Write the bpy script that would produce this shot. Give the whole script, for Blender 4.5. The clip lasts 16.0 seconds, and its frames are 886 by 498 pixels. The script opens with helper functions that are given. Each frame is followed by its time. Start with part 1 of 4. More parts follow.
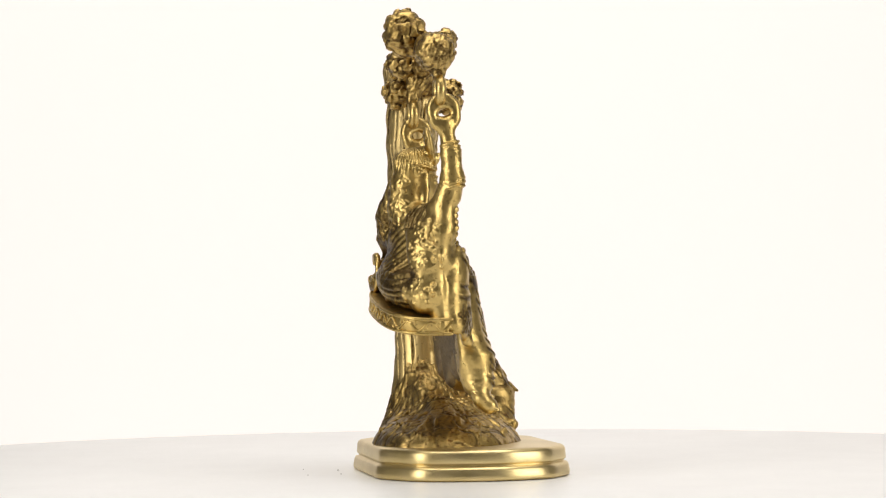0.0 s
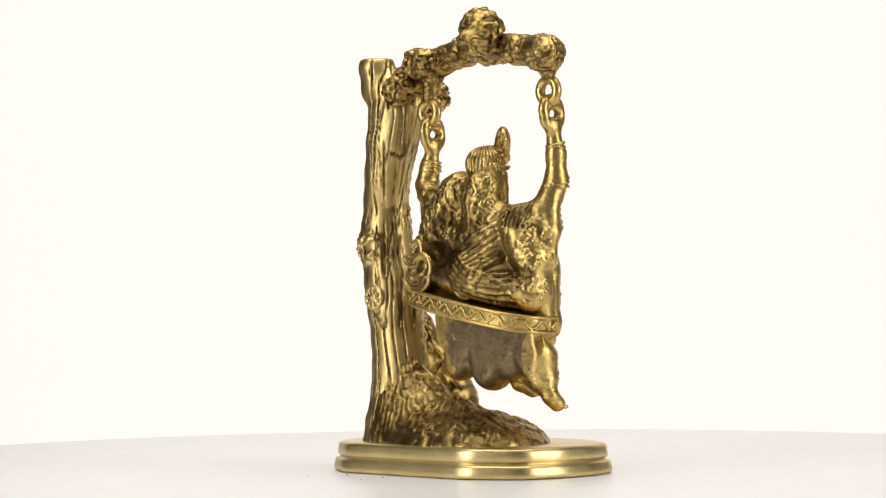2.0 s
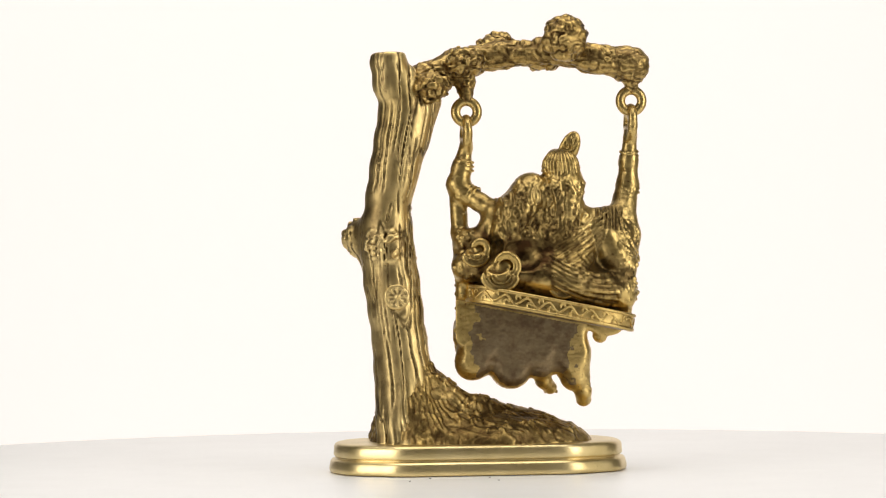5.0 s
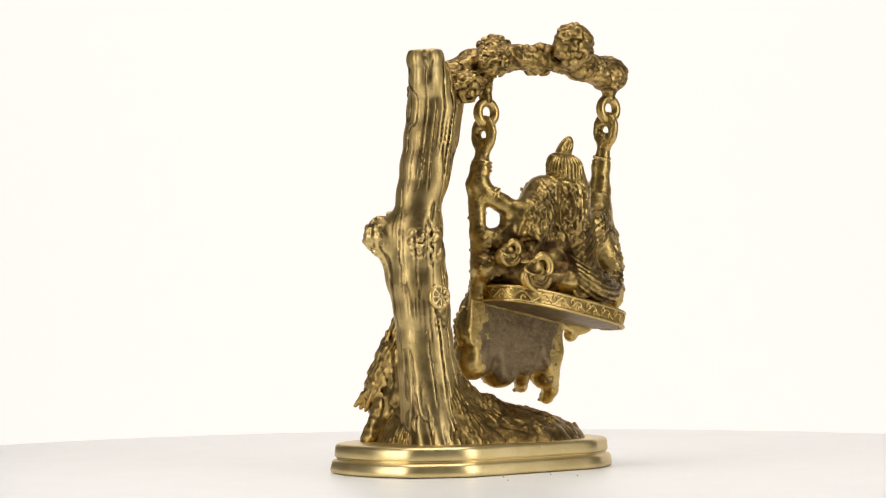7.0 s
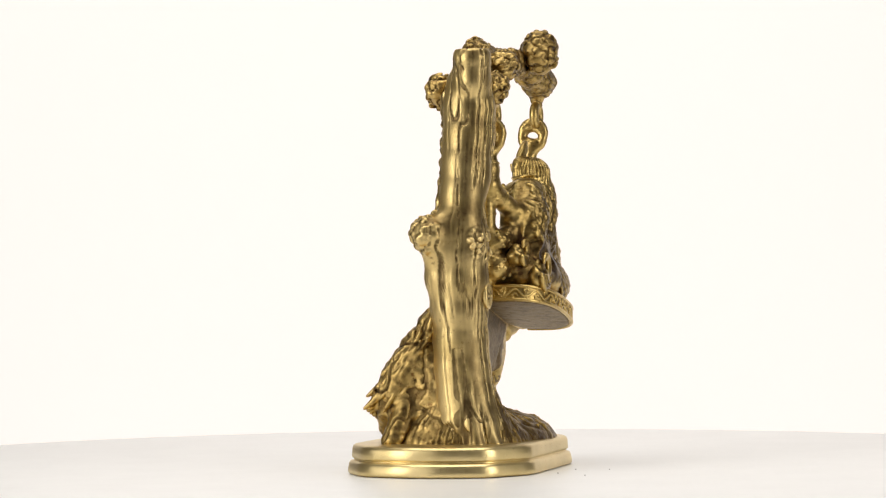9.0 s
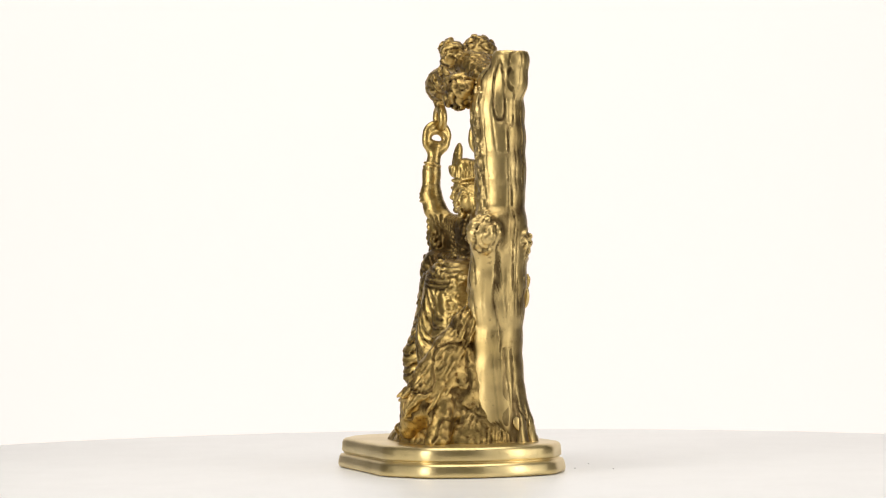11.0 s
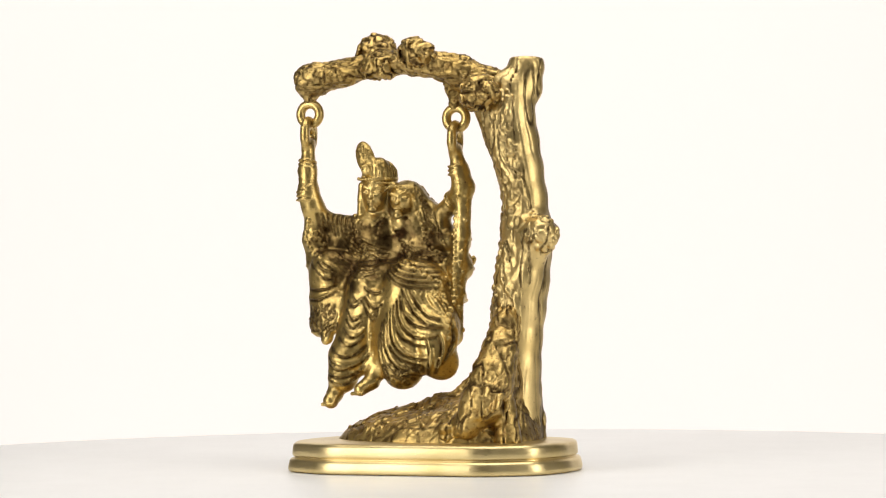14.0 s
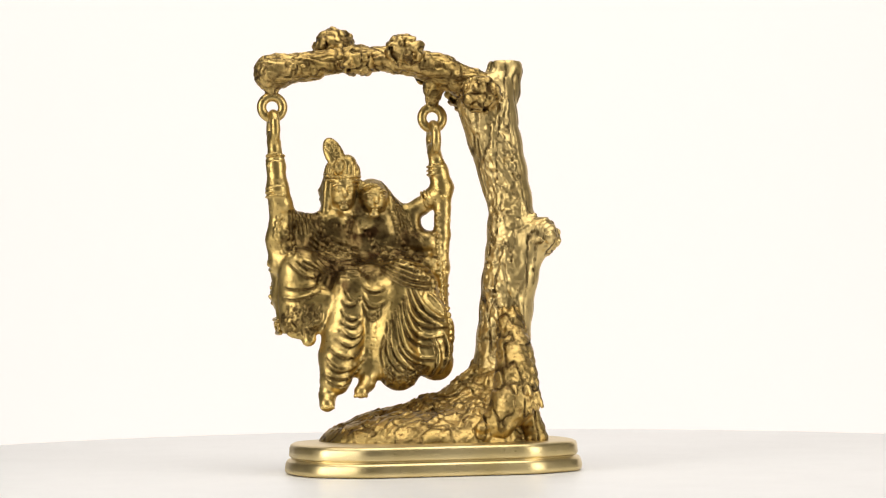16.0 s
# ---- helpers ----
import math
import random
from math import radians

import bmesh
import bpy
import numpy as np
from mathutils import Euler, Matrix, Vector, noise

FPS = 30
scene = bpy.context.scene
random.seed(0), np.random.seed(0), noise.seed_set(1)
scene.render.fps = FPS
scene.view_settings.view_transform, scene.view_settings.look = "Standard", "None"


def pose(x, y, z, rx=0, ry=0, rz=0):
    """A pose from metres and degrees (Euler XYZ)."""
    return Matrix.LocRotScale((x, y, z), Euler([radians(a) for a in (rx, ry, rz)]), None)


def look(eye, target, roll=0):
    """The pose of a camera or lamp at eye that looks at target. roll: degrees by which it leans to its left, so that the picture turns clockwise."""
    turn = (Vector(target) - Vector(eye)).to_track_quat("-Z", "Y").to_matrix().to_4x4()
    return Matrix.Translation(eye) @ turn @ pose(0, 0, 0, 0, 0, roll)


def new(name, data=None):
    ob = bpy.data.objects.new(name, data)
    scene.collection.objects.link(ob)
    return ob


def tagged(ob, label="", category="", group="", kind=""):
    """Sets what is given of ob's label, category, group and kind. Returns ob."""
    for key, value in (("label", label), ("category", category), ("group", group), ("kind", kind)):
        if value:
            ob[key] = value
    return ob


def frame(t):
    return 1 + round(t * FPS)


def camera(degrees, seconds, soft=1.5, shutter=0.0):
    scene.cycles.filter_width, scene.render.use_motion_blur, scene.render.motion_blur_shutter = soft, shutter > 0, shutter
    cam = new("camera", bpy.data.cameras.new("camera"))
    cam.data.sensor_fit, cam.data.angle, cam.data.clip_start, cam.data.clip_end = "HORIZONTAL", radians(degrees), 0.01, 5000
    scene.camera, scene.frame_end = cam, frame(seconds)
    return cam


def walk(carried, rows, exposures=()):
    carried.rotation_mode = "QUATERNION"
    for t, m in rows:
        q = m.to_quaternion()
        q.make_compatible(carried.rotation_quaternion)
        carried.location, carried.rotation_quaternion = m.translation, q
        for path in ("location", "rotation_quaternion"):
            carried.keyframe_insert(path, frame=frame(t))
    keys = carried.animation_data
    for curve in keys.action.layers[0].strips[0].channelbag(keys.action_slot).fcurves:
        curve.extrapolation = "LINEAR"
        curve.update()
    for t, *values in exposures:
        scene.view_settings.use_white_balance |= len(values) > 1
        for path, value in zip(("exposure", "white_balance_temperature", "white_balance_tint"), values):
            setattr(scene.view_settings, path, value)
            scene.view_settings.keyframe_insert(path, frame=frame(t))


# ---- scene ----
# ---- camera: it stands still before a turning table ----
EYE = Vector((-0.0055, -1.35, 0.0921))
AIM = EYE + Vector((0, math.cos(radians(1.178)), math.sin(radians(1.178))))
cam = camera(20.19, 16.0, soft=1.2)
walk(cam, [(0.0, look(EYE, AIM, -0.66)), (16.0, look(EYE, AIM, -0.66))], exposures=[(0.0, 0.0), (16.0, 0.0)])
TURN_START, TURN_RATE = 102.11, 17.053     # degrees, degrees a second

# ---- world and lights ----
world = bpy.data.worlds.new("studio")
scene.world = world
world.use_nodes = True
world.node_tree.nodes["Background"].inputs[0].default_value = (1.0, 0.97, 0.92, 1)
world.node_tree.nodes["Background"].inputs[1].default_value = 0.08


def softbox(name, eye, target, width, height, power, colour=(1.0, 0.97, 0.92)):
    data = bpy.data.lights.new(name, "AREA")
    data.shape, data.size, data.size_y, data.energy, data.color = "RECTANGLE", width, height, power, colour
    ob = new(name, data)
    ob.matrix_world = look(eye, target)
    return ob


softbox("softbox_top", (0.0, -0.1, 1.0), (0, 0, 0.1), 1.0, 0.8, 8)
softbox("softbox_side", (-0.95, -0.70, 0.36), (0, 0, 0.1), 0.5, 0.9, 7)
softbox("softbox_side", (1.0, -0.65, 0.36), (0, 0, 0.1), 0.45, 0.9, 6)


# ---- materials ----
class Nodes:
    """A short hand for node trees."""

    def __init__(self, name):
        self.mat = bpy.data.materials.new(name)
        self.mat.use_nodes = True
        self.tree = self.mat.node_tree
        self.shader = self.tree.nodes["Principled BSDF"]

    def add(self, kind, **values):
        node = self.tree.nodes.new(kind)
        for key, value in values.items():
            if key in node.inputs:
                node.inputs[key].default_value = value
        return node

    def link(self, a, b):
        self.tree.links.new(a, b)

    def coords(self):
        return self.add("ShaderNodeTexCoord").outputs["Object"]

    def noise(self, scale, detail=4.0, rough=0.55, vector=None):
        node = self.add("ShaderNodeTexNoise", Scale=scale, Detail=detail, Roughness=rough)
        self.link(vector or self.coords(), node.inputs["Vector"])
        return node.outputs["Fac"]

    def ramp(self, fac, *stops):
        node = self.add("ShaderNodeValToRGB")
        els = node.color_ramp.elements
        while len(els) < len(stops):
            els.new(0.5)
        for el, (at, colour) in zip(els, stops):
            el.position = at
            el.color = (*colour, 1) if len(colour) == 3 else colour
        self.link(fac, node.inputs["Fac"])
        return node.outputs["Color"]

    def mix(self, fac, a, b):
        node = self.tree.nodes.new("ShaderNodeMix")
        node.data_type = "RGBA"
        for value, socket in ((fac, node.inputs[0]), (a, node.inputs[6]), (b, node.inputs[7])):
            if hasattr(value, "links"):
                self.link(value, socket)
            elif isinstance(value, tuple):
                socket.default_value = (*value, 1)
            else:
                socket.default_value = value
        return node.outputs[2]

    def bump(self, height, strength, distance, normal=None):
        node = self.add("ShaderNodeBump", Strength=strength, Distance=distance)
        self.link(height, node.inputs["Height"])
        if normal:
            self.link(normal, node.inputs["Normal"])
        return node.outputs["Normal"]


def gray(v):
    return (v, v, v)


def brass(name, bright, dark, patina=0.5, rough=0.3, relief=0.0006, scale=260, fine=900):
    """Cast brass: polished metal, dark wax left in the fine relief, recess shade painted in, broad uneven tarnish."""
    n = Nodes(name)
    small = n.noise(scale, 5, 0.6)
    grain = n.noise(fine, 3, 0.6)
    broad = n.noise(38, 3, 0.5)
    tarnish = n.ramp(broad, (0.35, gray(0)), (0.68, gray(1)))
    pit = n.ramp(small, (0.52 - 0.22 * (1 - patina) - 0.13, gray(1)), (0.52 - 0.22 * (1 - patina) + 0.07, gray(0)))
    metal = n.mix(tarnish, bright, tuple(0.82 * b * k for b, k in zip(bright, (1.0, 0.97, 0.86))))
    # dark patina and painted recess shade, stored on the mesh
    wax_shade = n.add("ShaderNodeAttribute")
    wax_shade.attribute_name = "wax_shade"
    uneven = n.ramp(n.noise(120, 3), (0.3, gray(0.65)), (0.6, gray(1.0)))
    darkened = n.mix(uneven, gray(0.0), wax_shade.outputs["Color"])
    n.link(n.mix(darkened, n.mix(pit, metal, dark), tuple(0.32 * v for v in dark)), n.shader.inputs["Base Color"])
    n.link(n.ramp(darkened, (0.0, gray(1.0)), (1.0, gray(0.95))), n.shader.inputs["Metallic"])
    n.link(n.ramp(grain, (0.3, gray(rough - 0.07)), (0.7, gray(rough + 0.12))), n.shader.inputs["Roughness"])
    first = n.bump(small, 0.7, relief)
    n.link(n.bump(grain, 0.35, relief * 0.35, first), n.shader.inputs["Normal"])
    return n.mat


BRIGHT, DARK = (0.66, 0.48, 0.18), (0.15, 0.072, 0.023)
BRASS_POLISHED = brass("polished_brass", (0.78, 0.63, 0.33), (0.66, 0.50, 0.24), 0.0, 0.33, 0.00003, 120, 1500)
BRASS_CAST = brass("cast_brass", (0.58, 0.41, 0.15), DARK, 0.5, 0.40, 0.0003, 420)
BRASS_BARK = brass("chased_brass", (0.74, 0.56, 0.25), DARK, 0.1, 0.40, 0.00015, 300)
BRASS_FIGURE = brass("figure_brass", BRIGHT, DARK, 0.25, 0.34, 0.00018, 520)
BRASS_ROUGH = brass("unpolished_brass", (0.30, 0.225, 0.13), (0.17, 0.115, 0.065), 0.7, 0.5, 0.0004, 180)


def white_card():
    n = Nodes("white_acrylic")
    n.link(n.ramp(n.noise(30, 3), (0.3, gray(0.85)), (0.7, gray(0.88))), n.shader.inputs["Base Color"])
    n.link(n.ramp(n.noise(300, 2), (0.3, gray(0.3)), (0.7, gray(0.42))), n.shader.inputs["Roughness"])
    return n.mat


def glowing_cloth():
    n = Nodes("glow_cloth")
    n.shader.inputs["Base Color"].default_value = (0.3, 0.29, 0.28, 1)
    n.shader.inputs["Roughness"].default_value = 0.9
    # the cloth is no lamp: its brightness is put in as emission
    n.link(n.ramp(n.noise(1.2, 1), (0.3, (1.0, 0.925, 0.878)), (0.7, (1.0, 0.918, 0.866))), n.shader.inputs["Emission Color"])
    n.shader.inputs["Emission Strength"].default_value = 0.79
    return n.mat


def plain(name, colour, rough):
    n = Nodes(name)
    n.link(n.ramp(n.noise(6, 4), (0.3, tuple(0.92 * c for c in colour)), (0.7, colour)), n.shader.inputs["Base Color"])
    n.shader.inputs["Roughness"].default_value = rough
    return n.mat


WHITE, CLOTH = white_card(), glowing_cloth()
ROOM = plain("room_plaster", (0.68, 0.66, 0.62), 0.9)
PAPER = plain("white_paper", (0.82, 0.82, 0.82), 0.8)


# ---- mesh helpers ----
def part(name, bm, material, parent=None, label="", smooth=True):
    """One mesh object from a bmesh or a mesh, under a thing or under a part."""
    if isinstance(bm, bmesh.types.BMesh):
        mesh = bpy.data.meshes.new(name)
        bmesh.ops.recalc_face_normals(bm, faces=bm.faces)
        bm.to_mesh(mesh)
        bm.free()
    else:
        mesh = bm
    mesh.polygons.foreach_set("use_smooth", [smooth] * len(mesh.polygons))
    mesh.materials.append(material)
    ob = new(name, mesh)
    if parent:
        ob.parent = parent
    if label:
        tagged(ob, label)
    return ob


def box(x0, x1, y0, y1, z0, z1, bevel=0.0):
    bm = bmesh.new()
    bmesh.ops.create_cube(bm, size=1, matrix=Matrix.Translation(((x0 + x1) / 2, (y0 + y1) / 2, (z0 + z1) / 2)) @ Matrix.Diagonal((x1 - x0, y1 - y0, z1 - z0, 1)))
    if bevel:
        bmesh.ops.bevel(bm, geom=bm.edges[:], offset=bevel, segments=2, affect="EDGES")
    return bm


def loft(rings, close=True):
    """A closed solid through rings of as many points each."""
    bm = bmesh.new()
    rows = [[bm.verts.new(p) for p in ring] for ring in rings]
    n = len(rows[0])
    for a, b in zip(rows, rows[1:]):
        for i in range(n):
            bm.faces.new((a[i], a[(i + 1) % n], b[(i + 1) % n], b[i]))
    if close:
        bm.faces.new(rows[0][::-1])
        bm.faces.new(rows[-1])
    return bm


def lattice(points, step, seed):
    """Smooth value noise, -1 to 1, at points (n x 3), with lumps of the size step."""
    p = points / step
    base = np.floor(p).astype(np.int64)
    w = (p - base).astype(np.float32)
    w = w * w * (3 - 2 * w)
    total = np.zeros(len(p), np.float32)
    for corner in range(8):
        c = np.array([corner & 1, corner >> 1 & 1, corner >> 2])
        q = base + c
        h = (q[:, 0] * 73856093) ^ (q[:, 1] * 19349663) ^ (q[:, 2] * 83492791) ^ (seed * 2654435761)
        h = (h ^ (h >> 13)) * 1274126177 & 0x7FFFFFFF
        total += ((h ^ (h >> 16)) % 65536 / 32768.0 - 1).astype(np.float32) * np.prod(np.where(c, w, 1 - w), axis=1)
    return total


class Clay:
    """A lump of clay, in millimetres: shapes are blended on or cut out, then it is skinned as one mesh."""

    def __init__(self, lo, hi, step=0.6):
        self.lo, self.step = np.array(lo, np.float32), step
        self.n = np.ceil((np.array(hi) - self.lo) / step).astype(int) + 1
        self.f = np.full(self.n, 9.0, np.float32)
        self.w = np.zeros(self.n, np.float32)

    def apply(self, lo, hi, shape, k, cut=False, stain_shade=0.0):
        a = np.clip(np.floor((np.array(lo) - k - 1 - self.lo) / self.step).astype(int), 0, self.n)
        b = np.clip(np.ceil((np.array(hi) + k + 1 - self.lo) / self.step).astype(int) + 1, 0, self.n)
        if (b <= a).any():
            return
        axes = [(np.arange(a[i], b[i], dtype=np.float32) * self.step + self.lo[i]) for i in range(3)]
        x, y, z = np.meshgrid(*axes, indexing="ij", sparse=True)
        d = shape(x, y, z).astype(np.float32)
        view = self.f[a[0]:b[0], a[1]:b[1], a[2]:b[2]]
        if cut:
            old = -view
        else:
            old = view
        h = np.clip(0.5 + 0.5 * (old - d) / k, 0, 1)
        out = old + (d - old) * h - k * h * (1 - h)
        view[...] = -out if cut else out
        if stain_shade:
            wax_shade = self.w[a[0]:b[0], a[1]:b[1], a[2]:b[2]]
            np.maximum(wax_shade, np.clip(1.1 - d, 0, 1) * stain_shade, out=wax_shade)

    def cone(self, a, b, ra, rb, k=1.5, folds=None, cut=False, flat=None, stain_shade=0.0):
        """A rounded cone. folds: height, spacing, sag, phase. flat: squeezes it along y."""
        a, b = np.array(a, float), np.array(b, float)
        ab = b - a
        size = ab @ ab
        length = math.sqrt(size)
        r = max(ra, rb) * (1 / flat if flat and flat < 1 else 1) + (folds[0] if folds else 0)
        sy = flat or 1.0

        def shape(x, y, z):
            px, py, pz = x - a[0], y - a[1], z - a[2]
            t = np.clip((px * ab[0] + py * ab[1] + pz * ab[2]) / size, 0, 1)
            dx, dy, dz = px - t * ab[0], (py - t * ab[1]) / sy, pz - t * ab[2]
            d = np.sqrt(dx * dx + dy * dy + dz * dz) - (ra + (rb - ra) * t)
            if folds:
                s = t * length + folds[2] * dx * dx / max(ra, rb) + 0.25 * dx
                d = d - folds[0] * np.abs(np.sin(math.pi * s / folds[1] + folds[3])) ** 0.7
            return d
        self.apply(np.minimum(a, b) - r, np.maximum(a, b) + r, shape, k, cut, stain_shade)

    def tube(self, points, radii, k=1.0, **more):
        for (p, r), (q, s) in zip(zip(points, radii), list(zip(points, radii))[1:]):
            self.cone(p, q, r, s, k, **more)

    def ball(self, c, r, k=1.5, turn=(0, 0, 0), cut=False, ridges=None):
        """An ellipsoid. ridges: height, count, round its own upright axis."""
        r = np.array(r if hasattr(r, "__len__") else (r, r, r), float)
        m = np.array(Euler([radians(v) for v in turn]).to_matrix().transposed())
        big = r.max() + (ridges[0] if ridges else 0)

        def shape(x, y, z):
            px, py, pz = x - c[0], y - c[1], z - c[2]
            q = [m[i, 0] * px + m[i, 1] * py + m[i, 2] * pz for i in range(3)]
            k0 = np.sqrt((q[0] / r[0]) ** 2 + (q[1] / r[1]) ** 2 + (q[2] / r[2]) ** 2)
            k1 = np.sqrt((q[0] / r[0] ** 2) ** 2 + (q[1] / r[1] ** 2) ** 2 + (q[2] / r[2] ** 2) ** 2) + 1e-6
            d = k0 * (k0 - 1) / k1
            if ridges:
                d = d - ridges[0] * np.cos(np.arctan2(q[1], q[0]) * ridges[1])
            return d
        self.apply(np.array(c) - big, np.array(c) + big, shape, k, cut)

    def ring(self, c, axis, radius, thick, k=0.6, cut=False):
        u = np.array(axis, float) / np.linalg.norm(axis)

        def shape(x, y, z):
            px, py, pz = x - c[0], y - c[1], z - c[2]
            h = px * u[0] + py * u[1] + pz * u[2]
            q = np.sqrt(np.maximum(px * px + py * py + pz * pz - h * h, 0)) - radius
            return np.sqrt(q * q + h * h) - thick
        self.apply(np.array(c) - radius - thick, np.array(c) + radius + thick, shape, k, cut)

    def beads(self, points, r, gap, k=0.5):
        """A string of beads along points."""
        left = 0.0
        for p, q in zip(points, points[1:]):
            p, q = np.array(p, float), np.array(q, float)
            length = np.linalg.norm(q - p)
            s = left
            while s < length:
                self.ball(p + (q - p) * s / length, r, k)
                s += gap
            left = s - length

    def freeze(self):
        self.still = self.f < 0

    def snap(self, x, z, front=True):
        """The depth y of the frozen skin at (x, z), met from the front or from the back; None beside it."""
        i, k = int(round((x - self.lo[0]) / self.step)), int(round((z - self.lo[2]) / self.step))
        if not (0 <= i < self.n[0] and 0 <= k < self.n[2]):
            return None
        column = np.flatnonzero(self.still[i, :, k])
        return None if not len(column) else float(self.lo[1] + self.step * column[0 if front else -1])

    def top(self, x, y):
        """The height of the frozen skin at (x, y)."""
        i, j = int(round((x - self.lo[0]) / self.step)), int(round((y - self.lo[1]) / self.step))
        if not (0 <= i < self.n[0] and 0 <= j < self.n[1]):
            return None
        column = np.flatnonzero(self.still[i, j])
        return None if not len(column) else float(self.lo[2] + self.step * column[-1])

    def stain_shade(self, centre, size, amount):
        """A patch of dark patina and painted hollow shade, with a ragged edge."""
        axes = [np.arange(self.n[i], dtype=np.float32) * self.step + self.lo[i] for i in range(3)]
        a = [int(np.searchsorted(axes[i], centre[i] - 1.6 * size[i])) for i in range(3)]
        b = [int(np.searchsorted(axes[i], centre[i] + 1.6 * size[i])) for i in range(3)]
        near = np.argwhere(np.abs(self.f[a[0]:b[0], a[1]:b[1], a[2]:b[2]]) < 1.5) + np.array(a)
        p = near.astype(np.float32) * np.float32(self.step) + self.lo
        reach = np.sqrt((((p - np.array(centre, np.float32)) / np.array(size, np.float32)) ** 2).sum(1)) + 0.45 * lattice(p, 5.0, 71) + 0.25 * lattice(p, 2.0, 72)
        index = tuple(near.T)
        self.w[index] = np.maximum(self.w[index], amount * np.clip((1.1 - reach) * 2.5, 0, 1))

    def lay(self, points, radii, front=True, k=0.8, cut=False, sink=0.3, gap=None, wax_shade=0.85):
        """A ridge, a groove or a string of beads that lies on the skin along points (x, z)."""
        path = []
        for n, ((x, z), (u, w)) in enumerate(zip(points, points[1:])):
            count = max(2, int(math.hypot(u - x, w - z) / (gap or 1.6)))
            for j in range(count + (n == len(points) - 2)):
                s = j / count
                r = radii[n] + (radii[n + 1] - radii[n]) * s
                px, pz = x + (u - x) * s, z + (w - z) * s
                y = self.snap(px, pz, front)
                path.append(None if y is None else ((px, y + (sink if front else -sink), pz), r))
        for a, b in zip(path, path[1:]):
            if gap and a:
                self.ball(a[0], a[1], 0.4)
            elif a and b and abs(a[0][1] - b[0][1]) < 5:
                self.cone(a[0], b[0], a[1], b[1], k, cut=cut, stain_shade=wax_shade if cut else 0.0)

    def texture(self, height, lines=()):
        """Adds height(points) near the skin, in millimetres, then engraves and darkens winding lines: spacing, depth,
        width, darkness, stretch, seed.
        """
        near = np.abs(self.f) < 3.0
        p = np.argwhere(near).astype(np.float32) * np.float32(self.step) + self.lo
        total = height(p)
        for spacing, depth, width, wax_shade, stretch, seed in lines:
            line = np.exp(-(lattice(p * np.array(stretch, np.float32), spacing, seed) / width) ** 2)
            total = total - depth * line
            self.w[near] = np.maximum(self.w[near], wax_shade * line)
        self.f[near] -= total

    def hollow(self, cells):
        """How far the chased lines and pits lie below the skin about them, in millimetres, to paint recess shade."""
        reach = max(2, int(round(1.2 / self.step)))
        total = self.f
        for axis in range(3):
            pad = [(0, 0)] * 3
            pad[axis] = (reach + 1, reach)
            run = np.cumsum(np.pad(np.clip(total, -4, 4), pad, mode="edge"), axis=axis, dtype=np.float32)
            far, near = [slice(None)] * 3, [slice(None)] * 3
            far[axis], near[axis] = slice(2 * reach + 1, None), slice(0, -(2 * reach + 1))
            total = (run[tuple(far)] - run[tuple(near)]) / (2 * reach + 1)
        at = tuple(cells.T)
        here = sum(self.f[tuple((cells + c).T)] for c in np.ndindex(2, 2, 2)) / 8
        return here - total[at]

    def skin(self, name):
        f, n = self.f, self.n
        inside = f < 0
        corners = [(i, j, k) for i in (0, 1) for j in (0, 1) for k in (0, 1)]
        count = sum(inside[i:n[0] - 1 + i, j:n[1] - 1 + j, k:n[2] - 1 + k].astype(np.int8) for i, j, k in corners)
        cells = np.argwhere((count > 0) & (count < 8))
        number = np.full(np.array(n) - 1, -1, np.int32)
        number[tuple(cells.T)] = np.arange(len(cells))
        total, hits = np.zeros((len(cells), 3), np.float32), np.zeros(len(cells), np.float32)
        for c in corners:
            for axis in range(3):
                if c[axis]:
                    continue
                e = list(c)
                e[axis] = 1
                va, vb = f[tuple((cells + c).T)], f[tuple((cells + e).T)]
                crossing = (va < 0) != (vb < 0)
                t = np.where(crossing, va / np.where(crossing, va - vb, 1), 0)
                place = np.tile(np.array(c, np.float32), (len(cells), 1))
                place[:, axis] = t
                total += place * crossing[:, None]
                hits += crossing
        verts = ((cells + total / hits[:, None]) * self.step + self.lo) / 1000.0
        quads = []
        for axis in range(3):
            b, c = (axis + 1) % 3, (axis + 2) % 3
            lo_cut, hi_cut = [slice(1, -1)] * 3, [slice(1, -1)] * 3
            lo_cut[axis], hi_cut[axis] = slice(0, -1), slice(1, None)
            first, second = inside[tuple(lo_cut)], inside[tuple(hi_cut)]
            edge = np.argwhere(first != second)
            flip = first[tuple(edge.T)]
            at = edge + 1
            at[:, axis] -= 1
            ring = []
            for db, dc in ((1, 1), (0, 1), (0, 0), (1, 0)):
                cell = at.copy()
                cell[:, b] -= db
                cell[:, c] -= dc
                ring.append(number[tuple(cell.T)])
            quad = np.stack(ring, 1)
            quads.append(np.where(flip[:, None], quad, quad[:, ::-1]))
        quads = np.concatenate(quads)
        mesh = bpy.data.meshes.new(name)
        mesh.vertices.add(len(verts))
        mesh.vertices.foreach_set("co", verts.astype(np.float32).ravel())
        mesh.loops.add(quads.size)
        mesh.loops.foreach_set("vertex_index", quads.astype(np.int32).ravel())
        mesh.polygons.add(len(quads))
        mesh.polygons.foreach_set("loop_start", np.arange(0, quads.size, 4, dtype=np.int32))
        mesh.update(calc_edges=True)
        wax_shade = np.max([self.w[tuple((cells + c).T)] for c in corners], axis=0)
        # hollows darken by depth: recess shade put into the colour, over the patina
        wax_shade = np.maximum(wax_shade, np.clip((self.hollow(cells) - 0.10) * 2.6, 0, 0.85)).astype(np.float32)
